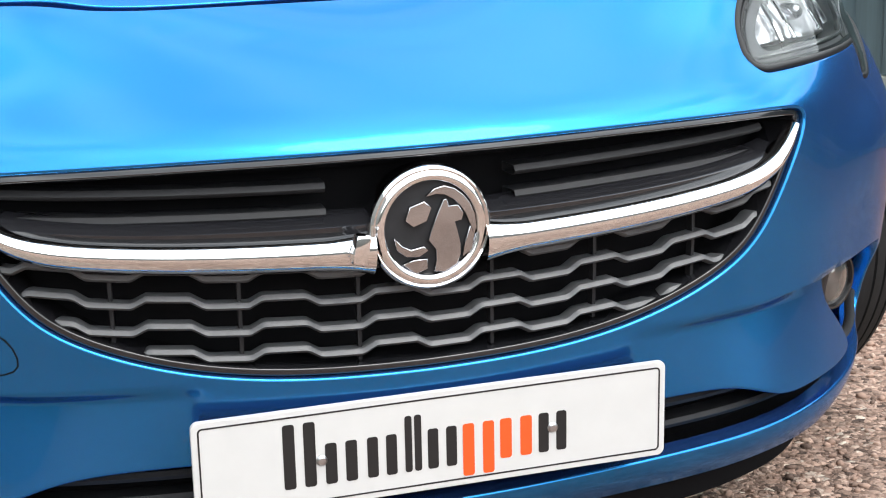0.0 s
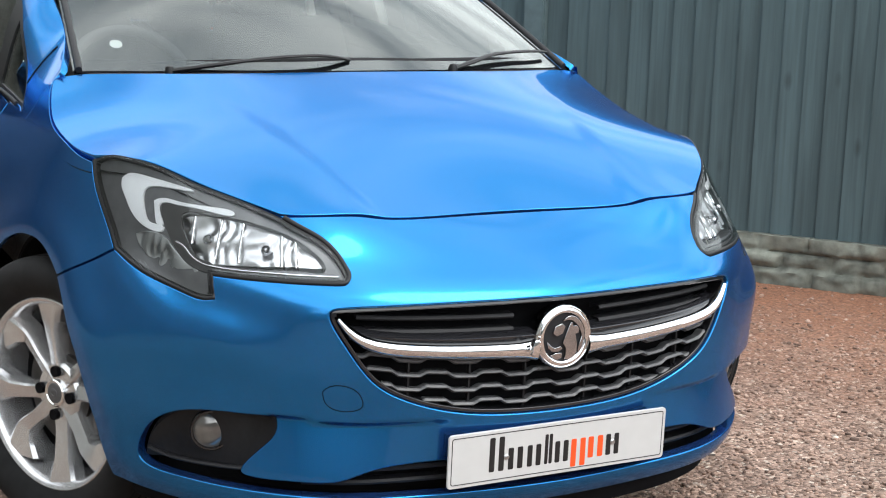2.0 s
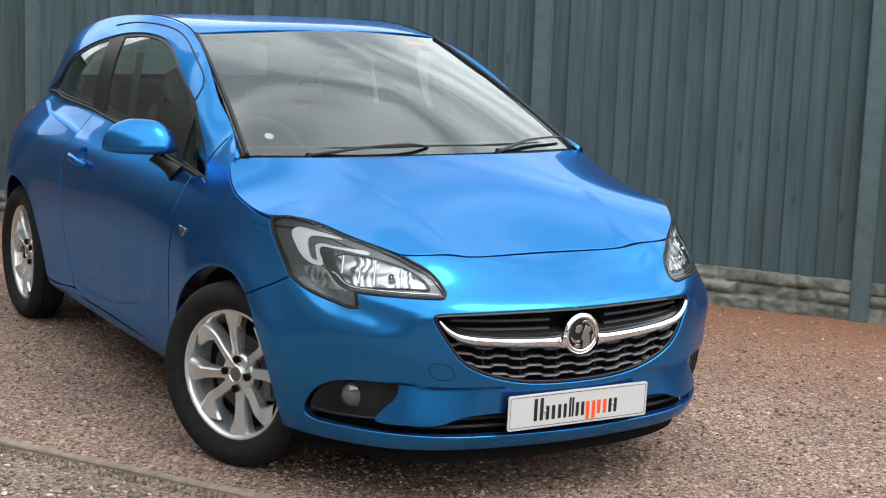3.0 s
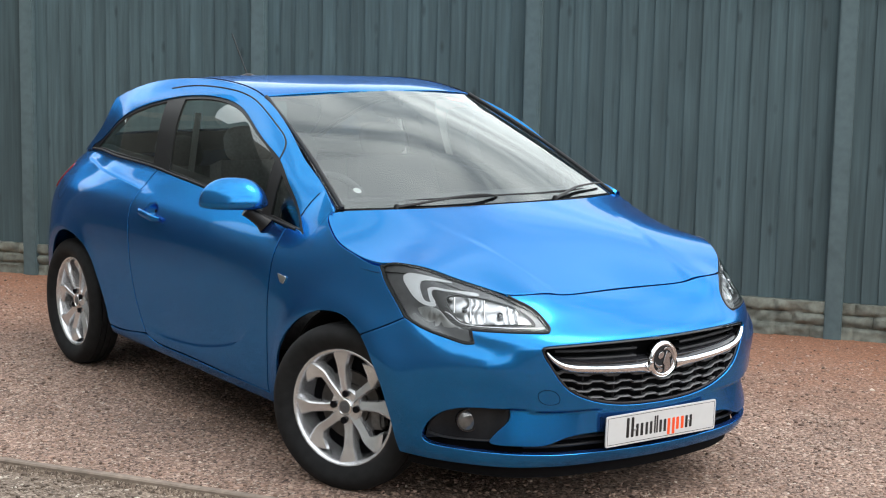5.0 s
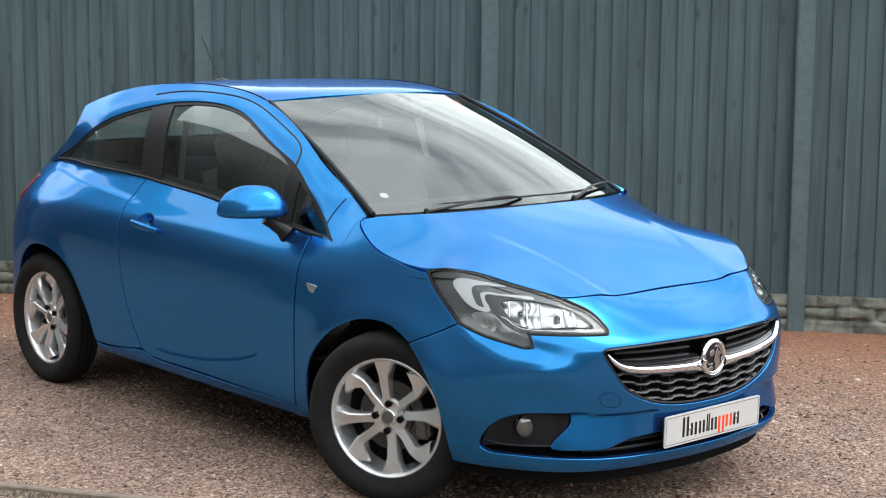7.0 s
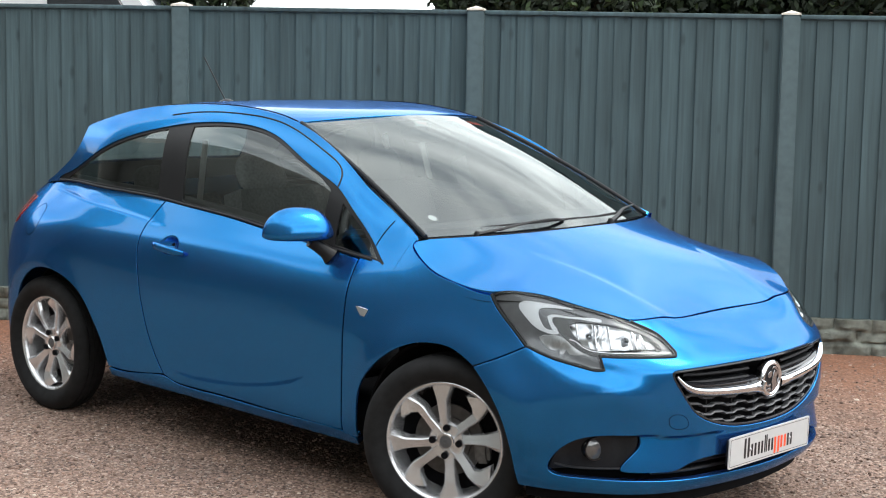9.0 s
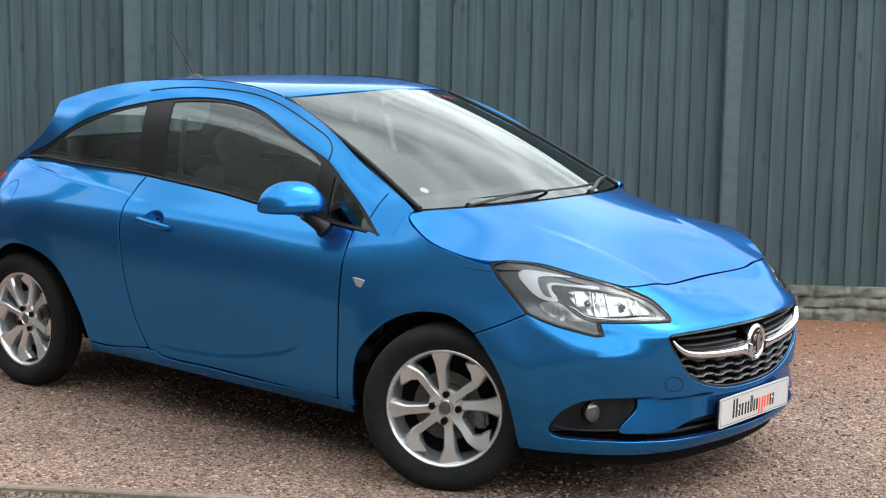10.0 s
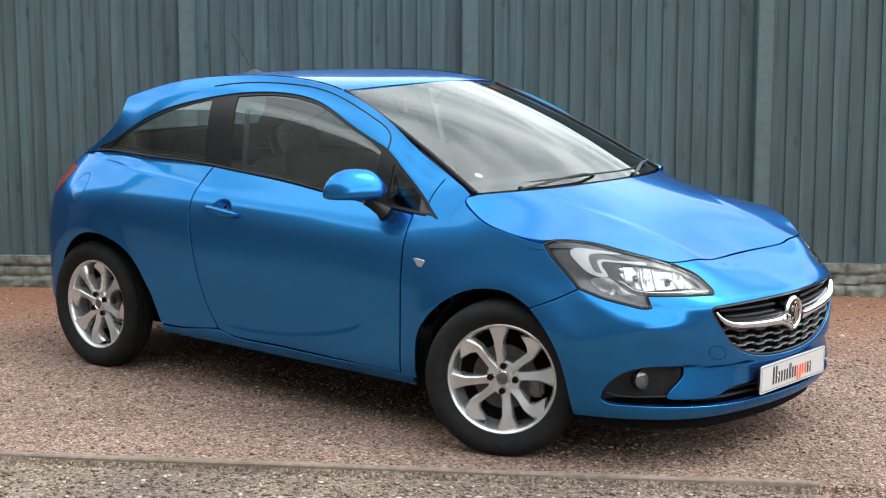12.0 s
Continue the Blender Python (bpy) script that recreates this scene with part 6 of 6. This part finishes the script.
def painted_wood(name, colour, random_share):
    """Thin stain on sawn boards: long grain, a few knots, boards of slightly different tone."""
    m = material(name, colour, rough=.8, bump=.0)
    n, l = m.node_tree.nodes, m.node_tree.links
    b = n["Principled BSDF"]
    co, oi = n.new("ShaderNodeTexCoord"), n.new("ShaderNodeObjectInfo")
    shift = n.new("ShaderNodeVectorMath")
    shift.operation = "MULTIPLY_ADD"
    shift.inputs[1].default_value = (1, 1, 1)
    off = n.new("ShaderNodeCombineXYZ")
    big = n.new("ShaderNodeMath")
    big.operation = "MULTIPLY"
    big.inputs[1].default_value = 40
    l.new(oi.outputs["Random"], big.inputs[0])
    for k in ("X", "Y", "Z"):
        l.new(big.outputs["Value"], off.inputs[k])
    l.new(co.outputs["Object"], shift.inputs[0])
    l.new(off.outputs["Vector"], shift.inputs[2])
    value = None
    heights = []
    for scale, noise_scale, detail, low, high in (((38, 38, 1.6), 1.0, 6, .80, 1.16), ((7, 7, 1.1), 1.0, 3, .86, 1.14), ((1, 1, .6), 3.0, 4, .92, 1.08)):
        mp, no, mr = n.new("ShaderNodeMapping"), n.new("ShaderNodeTexNoise"), n.new("ShaderNodeMapRange")
        mp.inputs["Scale"].default_value = scale
        no.inputs["Scale"].default_value, no.inputs["Detail"].default_value, no.inputs["Distortion"].default_value = noise_scale, detail, .4
        mr.inputs["From Min"].default_value, mr.inputs["From Max"].default_value = .3, .7
        mr.inputs["To Min"].default_value, mr.inputs["To Max"].default_value = low, high
        l.new(shift.outputs["Vector"], mp.inputs["Vector"])
        l.new(mp.outputs["Vector"], no.inputs["Vector"])
        l.new(no.outputs["Fac"], mr.inputs["Value"])
        heights.append(no.outputs["Fac"])
        if value is None:
            value = mr.outputs["Result"]
        else:
            mu = n.new("ShaderNodeMath")
            mu.operation = "MULTIPLY"
            l.new(value, mu.inputs[0])
            l.new(mr.outputs["Result"], mu.inputs[1])
            value = mu.outputs["Value"]
    # knots, and a tone for each board
    mp, vo, kn = n.new("ShaderNodeMapping"), n.new("ShaderNodeTexVoronoi"), n.new("ShaderNodeMapRange")
    mp.inputs["Scale"].default_value = (7.0, 1.0, 3.4)
    vo.inputs["Scale"].default_value = 1.0
    kn.inputs["From Min"].default_value, kn.inputs["From Max"].default_value = .05, .16
    kn.inputs["To Min"].default_value, kn.inputs["To Max"].default_value = .62, 1.0
    l.new(shift.outputs["Vector"], mp.inputs["Vector"])
    l.new(mp.outputs["Vector"], vo.inputs["Vector"])
    l.new(vo.outputs["Distance"], kn.inputs["Value"])
    tone = n.new("ShaderNodeMapRange")
    tone.inputs["To Min"].default_value, tone.inputs["To Max"].default_value = 1 - random_share, 1 + random_share
    l.new(oi.outputs["Random"], tone.inputs["Value"])
    for out in (kn.outputs["Result"], tone.outputs["Result"]):
        mu = n.new("ShaderNodeMath")
        mu.operation = "MULTIPLY"
        l.new(value, mu.inputs[0])
        l.new(out, mu.inputs[1])
        value = mu.outputs["Value"]
    mx = n.new("ShaderNodeMix")
    mx.data_type, mx.blend_type = "RGBA", "MULTIPLY"
    mx.inputs["Factor"].default_value = 1
    mx.inputs["A"].default_value = (*colour, 1)
    l.new(value, mx.inputs["B"])
    l.new(mx.outputs["Result"], b.inputs["Base Color"])
    bp = n.new("ShaderNodeBump")
    bp.inputs["Strength"].default_value, bp.inputs["Distance"].default_value = .5, .002
    l.new(heights[0], bp.inputs["Height"])
    l.new(bp.outputs["Normal"], b.inputs["Normal"])
    return m


green = painted_wood("fence_green_stain", (.063, .099, .108), .10)
post_green = material("post_green_paint", (.090, .132, .140), rough=.7, vary=.10, scale=25, bump=.25, bump_scale=180, stain=.10)
board_concrete = material("rock_faced_concrete", (.165, .175, .147), rough=.9, vary=.45, scale=16, bump=.8, bump_scale=60, stain=.30)
cap_cream = material("post_cap_cream", (.62, .56, .48), rough=.8, vary=.12, scale=40)
POSTS = [-7.65, -5.91, -4.175, -2.54, -.808, .950, 2.70, 4.45, 6.2]
random.seed(4)


def board_mesh(width, tall, k):
    """A feather-edged upright board, thick on one side, slightly cupped."""
    rng = random.Random(k)
    bm = bmesh.new()
    rows = []
    for i in range(9):
        z = tall * i / 8
        w = .0016 * noise.noise(Vector((k * 3.1, z * 2.2, 0)))
        rows.append([bm.verts.new(c) for c in ((0 + w, 0, z), (0 + w, -.0150, z), (width + w, -.004 + .002 * rng.random(), z), (width + w, 0, z))])
    for r, s in zip(rows, rows[1:]):
        for j in range(4):
            bm.faces.new((r[j], r[(j + 1) % 4], s[(j + 1) % 4], s[j]))
    bm.faces.new(rows[0][::-1])
    bm.faces.new(rows[-1])
    bmesh.ops.recalc_face_normals(bm, faces=bm.faces[:])
    me = bpy.data.meshes.new("board")
    bm.to_mesh(me)
    bm.free()
    me.materials.append(green)
    return me


BOARDS = [board_mesh(.125, 1.672, k) for k in range(6)]


def post_mesh():
    bm = bmesh.new()
    bmesh.ops.create_cube(bm, size=1)
    bmesh.ops.scale(bm, vec=(.096, .11, 1.925), verts=bm.verts)
    bmesh.ops.translate(bm, vec=(0, 0, .9325), verts=bm.verts)
    bmesh.ops.bevel(bm, geom=bm.edges[:], offset=.007, segments=2, affect="EDGES")
    me = bpy.data.meshes.new("fence_post")
    bm.to_mesh(me)
    bm.free()
    me.materials.append(post_green)
    return me


def cap_mesh():
    bm = bmesh.new()
    c = [bm.verts.new(p) for p in ((-.051, -.056, 0), (.051, -.056, 0), (.051, .056, 0), (-.051, .056, 0), (-.049, -.054, .010), (.049, -.054, .010), (.049, .054, .010), (-.049, .054, .010), (0, 0, .026))]
    for i in range(4):
        bm.faces.new((c[i], c[(i + 1) % 4], c[4 + (i + 1) % 4], c[4 + i]))
        bm.faces.new((c[4 + i], c[4 + (i + 1) % 4], c[8]))
    bm.faces.new((c[3], c[2], c[1], c[0]))
    me = bpy.data.meshes.new("post_cap")
    bm.to_mesh(me)
    bm.free()
    me.materials.append(cap_cream)
    return me


def gravel_board_mesh(length, k):
    """A concrete board whose face is rough as split stone, in two courses of blocks."""
    nx, nz = int(length / .014), 18
    P = np.zeros((nx + 1, nz + 1, 3))
    for i in range(nx + 1):
        for j in range(nz + 1):
            x, z = length * i / nx, .200 * j / nz
            zz = z + .010 * noise.noise(Vector((x * 5, 2, k)))
            course = int(zz > .070) + int(zz > .135)
            xx = x + .11 * course + .07 * k + .05 * noise.noise(Vector((x * 3, course * 5, k)))
            block, bx = int(xx // .21), xx % .21
            joint = max(1 - min(abs(bx), abs(.21 - bx)) / .020, 1 - abs(zz - .070) / .013, 1 - abs(zz - .135) / .013, 0)
            d = .012 * noise.noise(Vector((x * 7, z * 14, k))) + .009 * noise.noise(Vector((x * 22, z * 34, k + 3))) + .020 * noise.noise(Vector((block * 1.7 + .3, course * 2.3 + .4, k)))
            P[i, j] = (x, -.034 - d + .020 * min(1, joint), z)
    a, b = P.shape[:2]
    q = P.reshape(-1, 3)
    f = [(i * b + j, (i + 1) * b + j, (i + 1) * b + j + 1, i * b + j + 1) for i in range(a - 1) for j in range(b - 1)]
    m = len(q)
    q = np.concatenate([q, [(0, .02, 0), (length, .02, 0), (length, .02, .2), (0, .02, .2)]])
    f += [(m, m + 3, m + 2, m + 1), tuple([i * b + b - 1 for i in range(a)] + [m + 2, m + 3]), tuple([0 + j for j in range(b)][::-1] + [m, m + 3][::1]), tuple([(a - 1) * b + j for j in range(b)] + [m + 2, m + 1])]
    me = mesh_of("gravel_board", q, f)
    me.set_sharp_from_angle(angle=radians(60))
    me.materials.append(board_concrete)
    return me


post_me, cap_me = post_mesh(), cap_mesh()
fence = tagged(new("fence"), "grey-green painted close-board fence on rock-faced concrete gravel boards", "fence")
for i, b in enumerate(POSTS):
    p = place("fence_post", post_me, None, fence, "painted concrete post with a pale cap", fence_m(b, 0, 0))
    place("cap", cap_me, None, p, "cream pyramid cap", pose(0, 0, 1.896))
for i, (b0, b1) in enumerate(zip(POSTS, POSTS[1:])):
    span = b1 - b0 - .10
    place("gravel_board", gravel_board_mesh(span + .012, i), None, fence, "mossy rock-faced concrete gravel board", fence_m(b0 + .044, 0, 0))
    bm = bmesh.new()
    for z, y, sx, sy, sz in ((.12, .020, span, .035, .07), (.85, .020, span, .035, .07), (1.55, .020, span, .035, .07)):
        g = bmesh.ops.create_cube(bm, size=1)["verts"]
        bmesh.ops.scale(bm, vec=(sx, sy, sz), verts=g)
        bmesh.ops.translate(bm, vec=(span / 2, y, z), verts=g)
    fp = part("fence_panel", bm, green, fence, "grey-green timber fence panel", fence_m(b0 + .05, .200, 0), smooth=False)
    box("side_batten", (.02, .03, 1.66), (-.004, .012, .835), green, fp, "", .002)
    box("side_batten", (.02, .03, 1.66), (span + .004, .012, .835), green, fp, "", .002)
    count = 18
    pitch = span / count
    for k in range(count):
        ob = new("board", BOARDS[(k * 5 + i * 3) % 6])
        ob.parent = fp
        wide = pitch * 1.14 / .125
        ob.matrix_basis = pose(k * pitch, random.uniform(-.0015, .0015), .004, 0, random.uniform(-.12, .12), 0) @ Matrix.Diagonal((wide if k < count - 1 else pitch / .125, 1, 1, 1))
    box("capping_rail", (span, .050, .024), (span / 2, -.006, 1.685), green, fp, "grey-green capping rail", .005)

# ---- beyond the fence: a hedge of trees and a white van ----
leaf_mat = stone_mat("hedge_leaf", [(0, (.004, .009, .003)), (.6, (.010, .020, .006)), (.93, (.024, .044, .011)), (1, (.07, .10, .030))])
bark = material("bark", (.09, .065, .045), rough=.9, vary=.3, scale=20, bump=.6, bump_scale=60)


def tree(b, off, tall, spread, seed):
    """A shrubby tree: trunk, limbs and a crown of many leaf clumps."""
    rng = np.random.default_rng(seed)
    t = tagged(new("tree"), "dark green leafy tree standing behind the fence", "tree", "trees behind the fence")
    t.matrix_basis = fence_m(b, 0, off)
    tube("trunk", [(0, 0, 0), (.04, .02, tall * .25), (-.03, .05, tall * .5), (.02, 0, tall * .8)], .11, bark, t, "", 10, taper=[1.3, 1, .7, .35])
    for k in range(5):
        a = rng.uniform(0, 6.28)
        z0 = tall * rng.uniform(.25, .5)
        tube("limb", [(0, 0, z0), (spread * .3 * math.cos(a), spread * .3 * math.sin(a), z0 + .4), (spread * .6 * math.cos(a), spread * .6 * math.sin(a), z0 + .9)], .05, bark, t, "", 7, taper=[1, .7, .3])
    c = int(24000 * min(1, spread))
    u = rng.normal(0, 1, (c, 3))
    u /= np.linalg.norm(u, axis=1)[:, None]
    r = rng.uniform(.45, 1.0, c) ** .5
    lump = 1 + .22 * np.sin(u[:, 0] * 5 + seed) * np.cos(u[:, 1] * 4) + .15 * np.sin(u[:, 2] * 9 + seed)
    p = u * (r * lump)[:, None] * [spread, spread, tall * .42] + [0, 0, tall * .58]
    n = rng.normal(0, 1, (c, 3))
    n /= np.linalg.norm(n, axis=1)[:, None]
    e1 = np.cross(n, rng.normal(0, 1, (c, 3)))
    e1 /= np.linalg.norm(e1, axis=1)[:, None]
    e2 = np.cross(n, e1)
    s = rng.uniform(.028, .058, c)[:, None]
    q = np.stack([p - e1 * s, p + e2 * s * .45, p + e1 * s, p - e2 * s * .45], 1).reshape(-1, 3)
    f = np.arange(4 * c).reshape(-1, 4)
    me = mesh_of("crown", q, f, False)
    place("crown", me, leaf_mat, t, "uneven crown of small dark leaves")


for b, off, tall, spread, seed in ((-3.32, 3.2, 2.5, .46, 1), (-1.0, 3.2, 2.6, .60, 9), (-.25, 2.8, 2.6, .75, 10), (.6, 3.2, 2.7, .8, 2), (1.5, 2.8, 2.7, .9, 3), (2.6, 3.2, 2.8, 1.1, 4), (4.2, 2.8, 2.8, 1.2, 5), (5.8, 3.2, 2.8, 1.3, 6), (7.4, 3.4, 2.8, 1.3, 8), (-.5, 4.3, 2.7, .6, 11), (.3, 4.4, 2.7, .7, 12), (1.1, 4.3, 2.7, .7, 13), (2.1, 4.4, 2.8, .8, 14)):
    tree(b, off, tall, spread, seed)

white_body = material("white_vehicle_paint", (.78, .79, .80), rough=.25, coat=.8, vary=.03, scale=6)
dark_pane = material("dark_vehicle_glass", (.02, .025, .03), rough=.05, coat=1.0)
van = tagged(new("van"), "white van parked behind the fence, only its roof showing", "van")
van.matrix_basis = fence_m(-5.0, 0, 2.6)


def extrude_side(name, pts, width, mat, parent, label="", y0=0., bevel=.05):
    bm = bmesh.new()
    fr = [bm.verts.new((x, y0, z)) for x, z in pts]
    bk = [bm.verts.new((x, y0 + width, z)) for x, z in pts]
    k = len(pts)
    bm.faces.new(fr)
    bm.faces.new(bk[::-1])
    for i in range(k):
        bm.faces.new((fr[i], bk[i], bk[(i + 1) % k], fr[(i + 1) % k]))
    bmesh.ops.recalc_face_normals(bm, faces=bm.faces[:])
    if bevel:
        bmesh.ops.bevel(bm, geom=bm.edges[:], offset=bevel, segments=3, affect="EDGES")
    return part(name, bm, mat, parent, label)


extrude_side("body", [(-2.6, .35), (2.45, .35), (2.5, .95), (1.92, 1.22), (1.16, 2.36), (.9, 2.46), (-2.5, 2.46), (-2.6, 2.2)], 1.9, white_body, van, "white van body")
extrude_side("side_window", [(.62, 1.40), (1.56, 1.40), (1.02, 2.27), (.62, 2.27)], .03, dark_pane, van, "dark side window", y0=-.02, bevel=.01)
bm = bmesh.new()
bmesh.ops.create_cube(bm, size=1, matrix=Matrix.Diagonal((1.16, 1.66, .03, 1)))
bmesh.ops.bevel(bm, geom=bm.edges[:], offset=.01, segments=2, affect="EDGES")
part("windscreen", bm, dark_pane, van, "sloping windscreen", m=pose(1.548, .95, 1.80, 0, math.degrees(math.atan2(1.14, .76)), 0))
for x in (-1.7, 1.6):
    lathe("tyre", [(.20, .0), (.21, .09), (.30, .10), (.33, .06), (.33, -.06), (.30, -.1), (.2, -.1)], rubber, van, "", 32, pose(x, .12, .33, 0, 0, -90))

# ---- plain unseen walls, added behind the viewer to close the yard ----
wall_mat = material("unseen_wall_grey", (.18, .187, .176), rough=.9, vary=.15, scale=6, bump=.3, bump_scale=60, stain=.2)
# the west one's height and tone are set for reflections in the car's side
for nm, at, turn, length, high in (("wall_south", (-3.0, -11.5), 8, 30, 2.6), ("wall_west", (-9.6, 9.0), 84, 46, 9.0), ("wall_north", (-6.6, 13.9), -52.35, 14.5, 6.0)):
    w = box(nm, (length, .25, high), (at[0], at[1], high / 2), wall_mat, None, "", .02, (0, 0, turn))
    tagged(w, "plain unseen wall added to close the yard", "wall", kind="structure")
